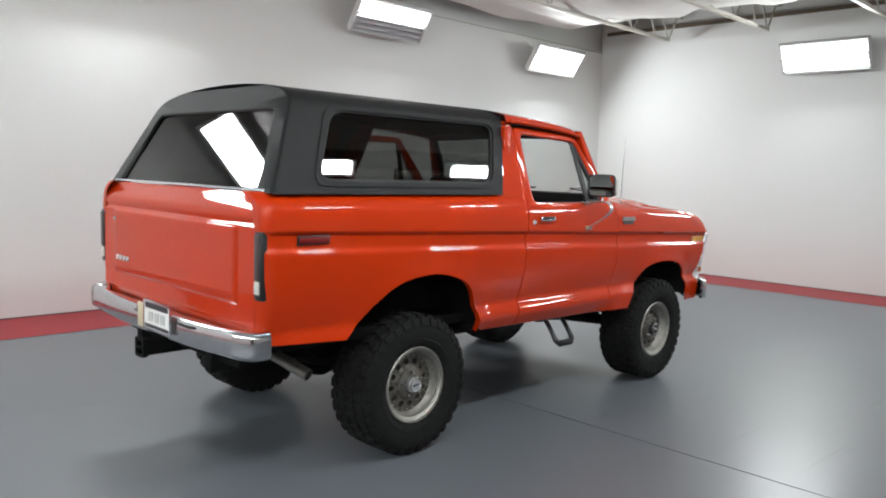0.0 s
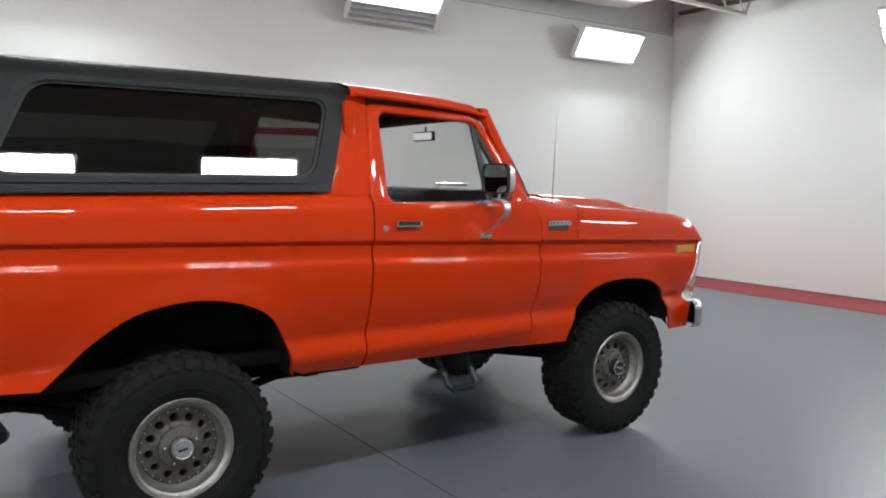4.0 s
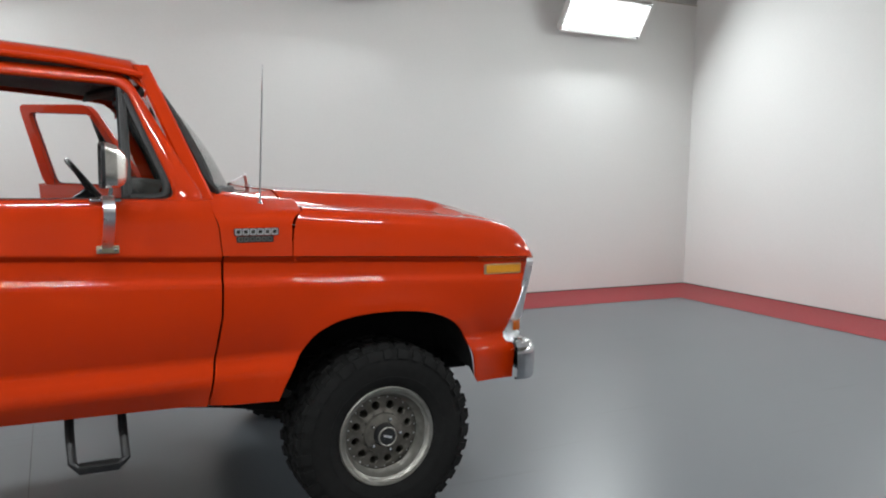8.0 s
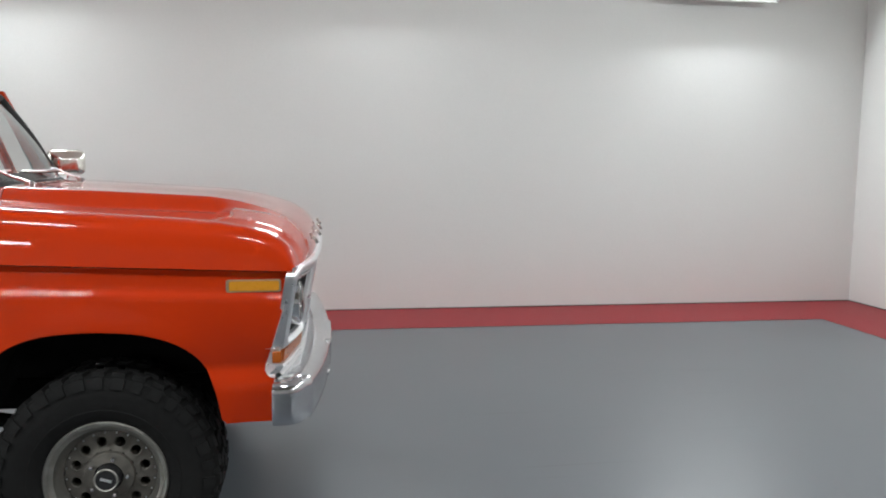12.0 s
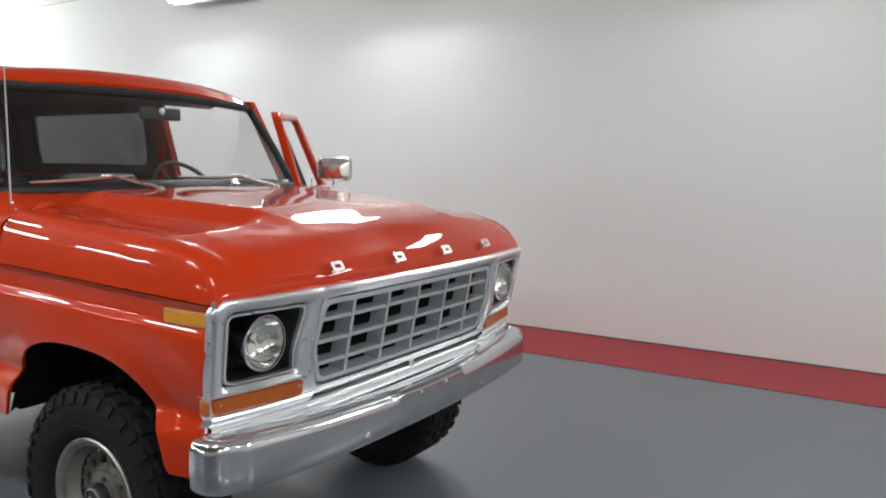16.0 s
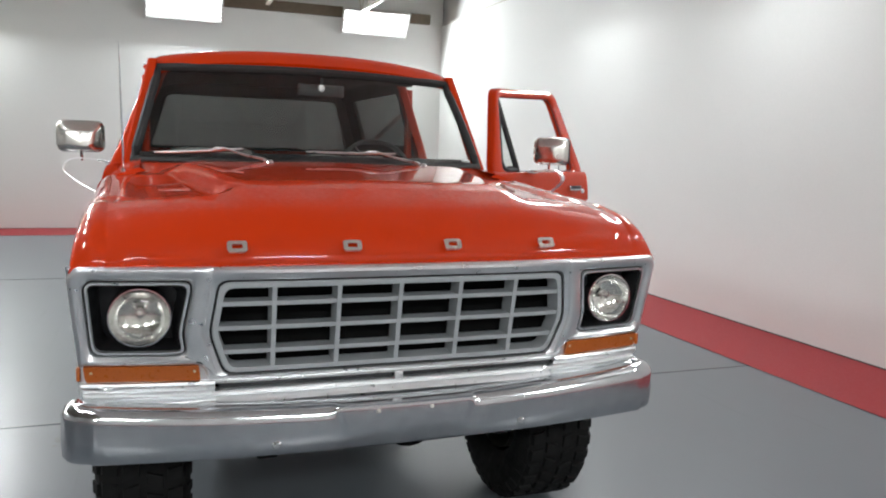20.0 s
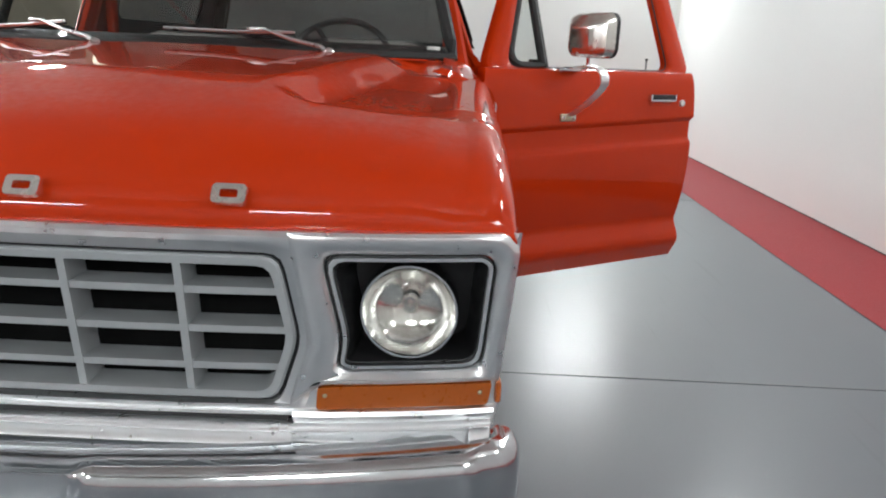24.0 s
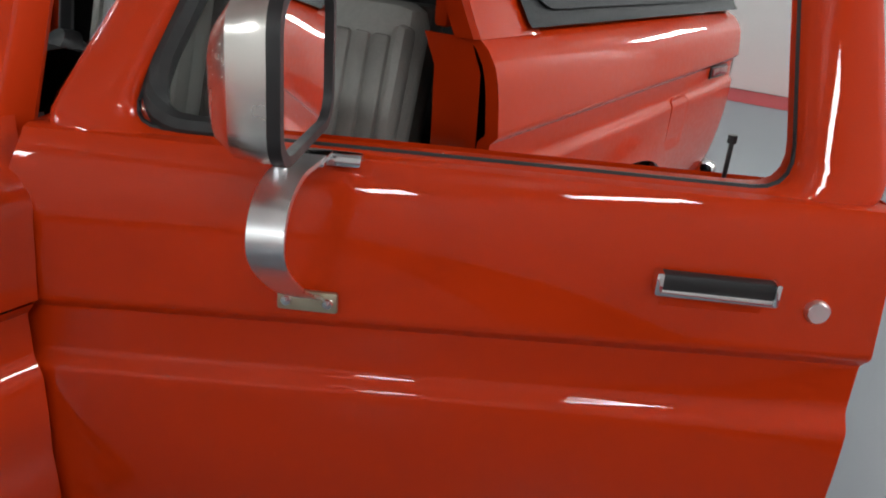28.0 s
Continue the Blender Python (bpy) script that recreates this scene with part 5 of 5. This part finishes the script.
make("bolt", lathe([(0.0, -0.014), (0.012, -0.013), (0.018, -0.004), (0.020, 0.0)], 14, "x", (-3.808, 0.075, 0.818)), CHROME, rb)
make("step_pad", box((-3.796, -0.46, 0.806), (0.010, 0.15, 0.016), 0.004), BLACK, rb, "black slot in the bumper")

# bonnet lettering as plain chrome blocks, and wing badges
for y in (-0.524, -0.179, 0.153, 0.495):
    o = rrect(0.058, 0.036, 0.008, 3)
    t = Matrix.Translation((0.752 + 0.012 * (1 - (abs(y) / 0.6) ** 2), y, 1.244)) @ Matrix.Rotation(radians(-36), 4, "Y")
    make("letter_block", moved(frame_ring(o, scaled(o, 0.52, 0.42, (0, 0)), lambda u, v, d: (d, u, v), 0.008, -0.004), t), SHELL, suv, "chrome letter block on the bonnet edge")
for s in (-1, 1):
    bd = make("wing_badge", slab(rrect(0.172, 0.028, 0.004, 2), lambda u, v, d: (-0.571 + u, s * (half(-0.571 + u, 1.312) + d), 1.312 + v), -0.001, 0.003), BADGE_DARK, suv, "two-line chrome and dark name badge")
    make("second_line", slab(rrect(0.142, 0.024, 0.004, 2), lambda u, v, d: (-0.577 + u, s * (half(-0.577 + u, 1.284) + d), 1.284 + v), -0.001, 0.003), BADGE_DARK, bd)
    for xc, z, h, w, n, span in ((-0.571, 1.312, 0.025, 0.0255, 6, 0.166), (-0.577, 1.284, 0.017, 0.018, 6, 0.134)):
        for k in range(n):
            x = xc + (k - (n - 1) / 2) * span / n
            o = rrect(w, h, 0.004, 2)
            make("badge_block", frame_ring(o, scaled(o, 0.56, 0.52, (0, 0)), lambda u, v, d: (x + u, s * (half(x, z) + 0.003 + d), z + v), 0.003, -0.003), SATIN if z > 1.3 else BADGE_GREY, bd)

# wipers: a bent arm from its pivot on the cowl to the middle of the blade
def wiper(pivot, bend, tip):
    px, py, pz = pivot
    wp = make("wiper", tube([(px, py, pz), (px - 0.012, py - 0.03, pz + 0.018), tuple(lerp(a, b, 0.55) for a, b in zip(pivot, bend)), bend, tuple(lerp(a, b, 0.16) for a, b in zip(bend, tip))],
                            [0.011, 0.0105, 0.0085, 0.007, 0.005], 8, flat=0.7), SATIN, suv, "brushed steel wiper arm")
    start = tuple(lerp(a, b, -0.30) for a, b in zip(bend, tip))
    line = [(p[0] - 0.012, p[1], p[2] - 0.006 - 0.004 * math.sin(math.pi * k / 8)) for k, p in enumerate([tuple(lerp(a, b, k / 8) for a, b in zip(start, tip)) for k in range(9)])]
    make("blade", tube(line, [0.004] + [0.006] * 7 + [0.004], 6), SATIN, wp)
    make("rubber", tube([(p[0] - 0.010, p[1], p[2] - 0.007) for p in line], 0.0045, 5), RUBBER, wp)
    make("clip", box(tuple(lerp(a, b, 0.05) for a, b in zip(bend, tip)), (0.014, 0.05, 0.012), 0.003), SATIN, wp)
    make("pivot", lathe([(0.020, -0.012), (0.020, 0.004), (0.016, 0.014), (0.009, 0.020), (0.0, 0.021)], 16, "z", (px, py, pz - 0.004)), CHROME, wp)


wiper((-0.445, -0.268, 1.462), (-0.500, -0.465, 1.524), (-0.607, -0.752, 1.502))
wiper((-0.455, 0.458, 1.462), (-0.510, 0.240, 1.525), (-0.535, -0.090, 1.524))
# aerial
an = make("aerial", tube([(-0.533, -0.878, 1.405), (-0.528, -0.882, 1.60), (-0.522, -0.886, 1.84), (-0.520, -0.888, 1.955)], [0.0042, 0.0036, 0.003, 0.0012], 8), CHROME, suv, "thin chrome whip aerial")
make("aerial_base", lathe([(0.030, 0.0), (0.028, 0.006), (0.014, 0.012), (0.009, 0.028), (0.0, 0.030)], 18, "z", (-0.533, -0.878, 1.396)), CHROME, an)


# ---------------------------------------------------------------- wheels
def wheel_meshes():
    """Right-hand wheel about its own centre; outer side to -y."""
    R, W = 0.392, 0.150
    prof = [(0.200, 0.11), (0.215, 0.125), (0.25, 0.145), (0.31, 0.156), (0.355, 0.152), (0.382, 0.138), (R, 0.118), (R + 0.002, 0.05), (R + 0.002, -0.05), (R, -0.118), (0.382, -0.138), (0.355, -0.152), (0.31, -0.157), (0.27, -0.150), (0.268, -0.152), (0.25, -0.147), (0.226, -0.132), (0.208, -0.118)]
    tyre = lathe(prof, 64)
    parts = []
    rnd = random.Random(4)

    def block(a, y, la, lw, h, skew, r0=R - 0.004):
        pts = []
        for r in (r0, r0 + h):
            k = 1.0 if r == r0 else 0.86
            for su, sv in ((-1, -1), (1, -1), (1, 1), (-1, 1)):
                aa = a + (su * la / 2 * k + skew * sv * 0.5) / R
                pts.append((r * math.cos(aa), y + sv * lw / 2 * k, r * math.sin(aa)))
        return pts, [(0, 1, 2, 3), (4, 7, 6, 5), (0, 4, 5, 1), (1, 5, 6, 2), (2, 6, 7, 3), (3, 7, 4, 0)]
    n = 34
    for k in range(n):
        a = 2 * math.pi * k / n
        j = rnd.uniform(-0.003, 0.003)
        parts.append(block(a + j, -0.038, 0.052, 0.058, 0.017, 0.016))
        parts.append(block(a + math.pi / n + j, 0.038, 0.052, 0.058, 0.017, -0.016))
        parts.append(block(a + 0.5 * math.pi / n, -0.104, 0.048, 0.054, 0.016, -0.012))
        parts.append(block(a + 1.5 * math.pi / n, 0.104, 0.048, 0.054, 0.016, 0.012))
        for s in (-1, 1):
            pts = []
            for r, y in ((0.350, 0.152), (0.386, 0.136), (0.350, 0.161), (0.389, 0.145)):
                w = 0.022 if k % 2 else 0.017
                for sg in (-1, 1):
                    aa = a + (0.5 if s < 0 else 1.5) * math.pi / n + sg * w / r
                    pts.append((r * math.cos(aa), s * y, r * math.sin(aa)))
            parts.append((pts, [(0, 1, 3, 2), (4, 6, 7, 5), (0, 4, 5, 1), (2, 3, 7, 6), (0, 2, 6, 4), (1, 5, 7, 3)]))
    tread = join(*parts)
    rim = lathe([(0.186, 0.12), (0.190, -0.02), (0.180, -0.075), (0.192, -0.090), (0.196, -0.112), (0.213, -0.121), (0.221, -0.131), (0.216, -0.137), (0.204, -0.133), (0.197, -0.122), (0.188, -0.117), (0.184, -0.100), (0.172, -0.078), (0.166, -0.070)], 64)
    # dished centre with twelve round holes
    verts, faces = [], []
    nh, rc, rh = 12, 0.126, 0.0175
    for s in range(nh):
        a0 = 2 * math.pi * s / nh
        c = (rc * math.cos(a0), rc * math.sin(a0))
        base = len(verts)
        m = 20
        for i in range(m):
            t = 2 * math.pi * i / m
            d = (math.cos(t + a0), math.sin(t + a0))
            best = 1.0
            for k in range(1, 200):
                q = rh + 0.0005 * k
                x, y = c[0] + d[0] * q, c[1] + d[1] * q
                rr, ang = math.hypot(x, y), (math.atan2(y, x) - a0 + math.pi) % (2 * math.pi) - math.pi
                if rr < 0.090 or rr > 0.168 or abs(ang) > math.pi / nh:
                    best = q
                    break
            for q, h in ((rh, 0.055), (rh, 0.0), (rh + 0.003, -0.003), (best, 0.0)):
                x, y = c[0] + d[0] * q, c[1] + d[1] * q
                rr = math.hypot(x, y)
                verts.append((x, -0.062 + h - 0.006 * smooth(0.15, 0.10, rr) - (0.012 * smooth(0.100, 0.088, rr)), y))
        for i in range(m):
            for k in range(3):
                a, b = base + i * 4 + k, base + ((i + 1) % m) * 4 + k
                faces.append((a, a + 1, b + 1, b))
    seen, index = {}, []
    for v in verts:
        index.append(seen.setdefault(tuple(round(c, 4) for c in v), len(seen)))
    faces = [tuple(dict.fromkeys(index[i] for i in f)) for f in faces]
    bm = bmesh.new()
    made = [bm.verts.new(v) for v in seen]
    for f in {tuple(sorted(f)): f for f in faces if len(f) > 2}.values():
        bm.faces.new([made[i] for i in f])
    bmesh.ops.remove_doubles(bm, verts=bm.verts, dist=0.0016)
    bm.verts.index_update()
    face = ([tuple(v.co) for v in bm.verts], [tuple(v.index for v in f.verts) for f in bm.faces])
    bm.free()
    hub = lathe([(0.092, -0.078), (0.088, -0.090), (0.078, -0.094), (0.060, -0.096), (0.052, -0.100)], 48)
    back = lathe([(0.185, 0.02), (0.02, 0.02)], 32)
    cap = lathe([(0.048, -0.088), (0.047, -0.120), (0.043, -0.132), (0.038, -0.137), (0.036, -0.134), (0.020, -0.134), (0.0, -0.134)], 36)
    return tyre, tread, rim, face, hub, back, cap


WM = wheel_meshes()


def wheel(x, s):
    w = make("wheel", WM[2], ALLOY, suv, "cast aluminium wheel with twelve round holes")
    tyre = make("tyre", WM[0], TYRE, w, "black all-terrain tyre")
    make("tread", WM[1], TYRE, tyre, "", 0)
    make("wheel_centre", WM[3], ALLOY_DARK, w, "darker, brownish wheel centre")
    make("hub", WM[4], ALLOY_DARK, w)
    make("brake_drum", WM[5], UNDER, w)
    cap = make("hub_cap", WM[6], BLACK if x > -1 else SATIN, w, "locking hub cap")
    make("cap_ring", lathe([(0.043, -0.132), (0.044, -0.137), (0.040, -0.140), (0.036, -0.137)], 36), ALLOY, cap)
    make("cap_emblem", box((0, -0.1355, 0), (0.040, 0.003, 0.010), 0.001), SATIN if x > -1 else BLACK, cap, "small bar on the cap")
    for k in range(5):
        a = radians(90 + 72 * k)
        make("wheel_nut", lathe([(0.0, -0.118), (0.007, -0.116), (0.009, -0.108), (0.0105, -0.092)], 6, "y", (0.070 * math.cos(a), 0, 0.070 * math.sin(a))), CHROME, w)
    for k in range(24):
        a = radians(7.5 + 15 * k)
        make("rivet", box((0.158 * math.cos(a), -0.0665, 0.158 * math.sin(a)), (0.006, 0.004, 0.006), 0.0015), SATIN, w, "", 0) if x > -9 else None
    turn = Matrix.Rotation(radians(180), 4, "Z") if s > 0 else Matrix.Identity(4)
    spin = Matrix.Rotation(radians(17 if x > -1 else -8), 4, "Y")
    w.matrix_basis = Matrix.Translation((x, s * 0.803, 0.405)) @ turn @ spin
    return w


for x in (0.0, -2.642):
    for s in (-1, 1):
        wheel(x, s)

# ---------------------------------------------------------------- underneath
for s in (-1, 1):
    make("frame_rail", join(box((-1.5, s * 0.42, 0.60), (4.3, 0.07, 0.13), 0.01)), UNDER, suv)
    make("leaf_spring", tube([(-3.30, s * 0.52, 0.60), (-2.95, s * 0.52, 0.50), (-2.642, s * 0.52, 0.465), (-2.3, s * 0.52, 0.49), (-1.95, s * 0.52, 0.58)], 0.03, 8, flat=0.7), UNDER, suv)
    make("radius_arm", tube([(-0.05, s * 0.46, 0.40), (-0.6, s * 0.44, 0.50), (-1.15, s * 0.42, 0.56)], 0.032, 8), UNDER, suv)
    make("coil_spring", tube([(0.05 + 0.06 * math.cos(k * 0.7), s * 0.44 + 0.06 * math.sin(k * 0.7), 0.46 + 0.0075 * k) for k in range(64)], 0.009, 6), UNDER, suv)
    make("shock_absorber", tube([(-2.75, s * 0.60, 0.42), (-2.60, s * 0.55, 0.95)], 0.03, 10), UNDER, suv)
    make("rocker_underside", box((-1.42, s * 0.80, 0.665), (1.45, 0.20, 0.05), 0.01), UNDER, suv)
    make("body_mount", box((-2.02, s * 0.78, 0.640), (0.09, 0.16, 0.05), 0.012), UNDER, suv)
    # wheel wells
    for arch, name in ((ARCH_F, "front_wheel_well"), (ARCH_R, "rear_wheel_well")):
        rows = [[(x, s * 0.945, z + 0.004), (x, s * 0.90, z + 0.035), (x, s * 0.60, z + 0.05), (x, s * 0.56, z - 0.02), (x, s * 0.555, min(z - 0.05, 0.70))] for x, z in arch]
        make(name, grid(rows), UNDER, suv)
    # side step, a bent tube loop
    st = make("side_step", tube([(-1.235, s * 0.70, 0.66), (-1.235, s * 0.80, 0.55), (-1.230, s * 0.86, 0.455), (-1.205, s * 0.875, 0.430), (-1.075, s * 0.875, 0.430), (-1.045, s * 0.865, 0.455), (-1.050, s * 0.80, 0.55), (-1.050, s * 0.70, 0.66)], 0.017, 10), BLACK, suv, "black tubular drop step")
    make("step_pad", box((-1.14, s * 0.875, 0.445), (0.14, 0.05, 0.012), 0.004), RUBBER, st)
for x, off in ((0.0, 0.26), (-2.642, 0.0)):
    make("axle", join(tube([(x, -0.70, 0.405), (x, 0.70, 0.405)], 0.042, 12), lathe([(0.0, -0.14), (0.09, -0.12), (0.13, -0.05), (0.14, 0.0), (0.13, 0.05), (0.09, 0.12), (0.0, 0.14)], 20, "x", (x, off, 0.405))), UNDER, suv)
make("prop_shaft", join(tube([(-0.1, 0.25, 0.42), (-1.2, 0.12, 0.58)], 0.03, 10), tube([(-1.5, 0.0, 0.60), (-2.55, 0.0, 0.44)], 0.035, 10)), UNDER, suv)
make("gearbox", join(box((-0.95, 0.03, 0.64), (0.8, 0.34, 0.26), 0.04), box((-1.35, 0.08, 0.60), (0.3, 0.42, 0.28), 0.04)), UNDER, suv)
make("floor_pan", join(box((-2.15, 0, 0.725), (2.9, 1.66, 0.06), 0.01), box((-3.30, 0, 0.80), (0.60, 1.62, 0.06), 0.01)), UNDER, suv)
make("fuel_tank", box((-3.20, 0.05, 0.66), (0.55, 0.80, 0.22), 0.04), UNDER, suv)
make("engine_bay", join(box((0.05, 0, 0.86), (1.05, 1.06, 0.36), 0.03), box((-0.66, 0, 0.98), (0.04, 1.64, 0.80), 0.01)), UNDER, suv)
for x, z, w, h in ((0.55, 0.60, 0.95, 0.10), (-1.75, 0.60, 0.80, 0.10), (-3.55, 0.66, 1.3, 0.14)):
    make("cross_member", box((x, 0, z), (0.10, w, h), 0.01), UNDER, suv)
make("steering_damper", tube([(0.18, -0.55, 0.44), (0.18, 0.50, 0.46)], 0.022, 10), DARKRED, suv, "dark red steering damper")
pipe = make("exhaust_pipe", tube([(-0.9, -0.25, 0.55), (-1.9, -0.30, 0.56), (-2.4, -0.36, 0.66), (-2.9, -0.40, 0.67), (-3.28, -0.43, 0.66), (-3.37, -0.50, 0.645), (-3.36, -0.60, 0.620), (-3.295, -0.815, 0.545)], 0.032, 12), ALLOY, suv, "bare steel tailpipe")
# black disc paints the shade inside the pipe, whose tube is capped
make("pipe_mouth", tube([(-3.2965, -0.812, 0.546), (-3.294, -0.8175, 0.544)], 0.028, 12), BLACK, pipe, "black disc standing for the shade inside the open end")
make("muffler", lathe([(0.0, -0.28), (0.09, -0.26), (0.095, 0.26), (0.0, 0.28)], 16, "x", (-1.75, -0.30, 0.56)), UNDER, suv)
hit = make("tow_receiver", join(box((-3.66, 0.03, 0.570), (0.32, 0.085, 0.008), 0.002), box((-3.66, 0.03, 0.648), (0.32, 0.085, 0.008), 0.002), box((-3.66, -0.008, 0.609), (0.32, 0.008, 0.085), 0.002), box((-3.66, 0.068, 0.609), (0.32, 0.008, 0.085), 0.002), box((-3.812, 0.03, 0.609), (0.02, 0.105, 0.012), 0.003)), UNDER, suv, "black tow receiver tube")
make("receiver_collar", frame_ring(rrect(0.105, 0.105, 0.012, 3), rrect(0.07, 0.07, 0.006, 3), lambda u, v, d: (-3.82 + d, 0.03 + u, 0.609 + v), 0.0, 0.03), UNDER, hit)
make("hitch_bar", box((-3.52, 0, 0.655), (0.08, 1.05, 0.07), 0.01), UNDER, suv)
make("hanger", tube([(-3.15, -0.58, 0.60), (-3.12, -0.60, 0.74)], 0.008, 6), UNDER, suv)

# ---------------------------------------------------------------- cabin
def seat(y, cover, label):
    s_ = make("seat", box((-1.55, y, 0.98), (0.50, 0.50, 0.16), 0.05), cover, suv, label)
    for k in range(5):
        make("pleat", box((-1.53, y - 0.16 + 0.08 * k, 1.062), (0.40, 0.070, 0.03), 0.014), cover, s_)
    t = Matrix.Translation((-1.84, y, 1.235)) @ Matrix.Rotation(radians(-12), 4, "Y")
    back = make("backrest", moved(box((0, 0, 0), (0.13, 0.50, 0.56), 0.055), t), cover, s_)
    make("back_shell", moved(box((-0.045, 0, 0.0), (0.075, 0.515, 0.575), 0.035), t), BROWNVINYL, s_, "dark brown vinyl seat back")
    for k in range(6):
        make("pleat", moved(box((0.062, -0.165 + 0.066 * k, -0.02), (0.03, 0.060, 0.42), 0.013), t), cover, back)
    for q in (-0.225, 0.225):
        make("bolster", moved(box((0.055, q, -0.02), (0.06, 0.05, 0.48), 0.022), t), cover, s_)
    make("seat_base", box((-1.55, y, 0.84), (0.42, 0.42, 0.18), 0.02), BLACK, s_)


seat(0.42, VINYL, "grey pleated vinyl bucket seat with a dark back")
seat(-0.42, VINYL, "grey pleated vinyl bucket seat with a dark back")
rbench = make("rear_seat", box((-2.55, 0, 0.96), (0.48, 1.05, 0.20), 0.05), DARKVINYL, suv, "dark vinyl rear bench")
make("backrest", moved(box((0, 0, 0), (0.14, 1.05, 0.50), 0.05), Matrix.Translation((-2.83, 0, 1.22)) @ Matrix.Rotation(radians(-12), 4, "Y")), DARKVINYL, rbench)
dash = make("dashboard", grid([[(-0.64, y, 1.430), (-0.70, y, 1.462), (-0.76, y, 1.484), (-0.86, y, 1.494), (-0.890, y, 1.484), (-0.902, y, 1.455), (-0.898, y, 1.40), (-0.87, y, 1.28), (-0.85, y, 1.12), (-0.78, y, 1.08)] for y in spread(-0.82, 0.82, 15)]), DARKVINYL, suv, "black padded dashboard")
make("instrument_panel", box((-0.893, 0.40, 1.345), (0.02, 0.46, 0.13), 0.008), BLACK, dash)
for k in range(3):
    make("gauge", lathe([(0.045, 0.0), (0.043, -0.008), (0.0, -0.008)], 20, "x", (-0.903, 0.26 + 0.14 * k, 1.35)), SATIN, dash)
make("radio", box((-0.890, 0.02, 1.345), (0.02, 0.20, 0.06), 0.004), SATIN, dash)
make("air_vents", join(*[box((-0.892, -0.30 - 0.018 * k, 1.36), (0.012, 0.010, 0.06), 0.002) for k in range(12)]), BLACK, dash)
ctr, tilt = Vector((-1.075, 0.40, 1.425)), Matrix.Rotation(radians(52), 4, "Y")
sw_ = make("steering_wheel", tube([tuple(ctr + tilt @ Vector((0.195 * math.cos(2 * math.pi * k / 32), 0.195 * math.sin(2 * math.pi * k / 32), 0))) for k in range(32)], 0.0125, 8, closed=True), BLACK, suv, "black steering wheel")
for a in (90, 215, 325):
    make("spoke", tube([tuple(ctr + tilt @ Vector((0, 0, -0.02))), tuple(ctr + tilt @ Vector((0.19 * math.cos(radians(a)), 0.19 * math.sin(radians(a)), 0)))], 0.014, 8, flat=0.5), BLACK, sw_)
make("column", tube([tuple(ctr + tilt @ Vector((0, 0, 0.0))), tuple(ctr + tilt @ Vector((0, 0, -0.28)))], 0.036, 12), BLACK, sw_)
make("hub", moved(lathe([(0.0, 0.012), (0.03, 0.01), (0.045, -0.02)], 20, "z"), Matrix.Translation(ctr) @ tilt), BLACK, sw_)
rv_ = make("rear_view_mirror", box((-0.815, 0.03, 1.818), (0.022, 0.235, 0.062), 0.01), BLACK, suv, "small interior mirror")
make("mirror_glass", slab(rrect(0.215, 0.046, 0.012, 3), lambda u, v, d: (-0.827 - d, 0.03 + u, 1.818 + v), 0.0, 0.002), MIRROR, rv_)
make("stalk", tube([(-0.805, 0.03, 1.83), (-0.80, 0.03, 1.878)], 0.007, 8), BLACK, rv_)
make("mount", lathe([(0.018, 0.0), (0.015, 0.008), (0.0, 0.010)], 16, "x", (-0.803, 0.03, 1.83)), SATIN, rv_)
for y in (-0.38, 0.38):
    make("sun_visor", moved(box((0, 0, 0), (0.15, 0.44, 0.018), 0.008), Matrix.Translation((-1.035, y, 1.912)) @ Matrix.Rotation(radians(-16), 4, "Y")), HEADLINER, suv)
for s in (-1, 1):
    make("trim_panel", grid([[(x, s * 0.86, z) for z in (1.09, 1.28, 1.47)] for x in (-1.78, -2.6, -3.55)]), DARKVINYL, suv)
make("cargo_back", grid([[(-3.57, y, z) for z in (0.78, 1.1, 1.46)] for y in (-0.84, 0, 0.84)]), DARKVINYL, suv)
for q in (-1, 1):
    make("belt_pillar", box((-1.79, q * 0.80, 1.70), (0.06, 0.04, 0.44), 0.012), PAINT, suv)
    make("door_sill", box((-1.25, q * 0.83, 0.735), (1.0, 0.16, 0.05), 0.012), PAINT, suv)
    make("kick_panel", box((-0.79, q * 0.86, 1.06), (0.12, 0.05, 0.70), 0.015), PAINT, suv)
for z in (1.12, 0.80):
    make("door_hinge", box((-0.745, 0.905, z), (0.06, 0.05, 0.06), 0.01), PAINT, suv)
make("rear_header", box((-1.76, 0, 1.975), (0.10, 1.40, 0.035), 0.01), HEADLINER, suv)
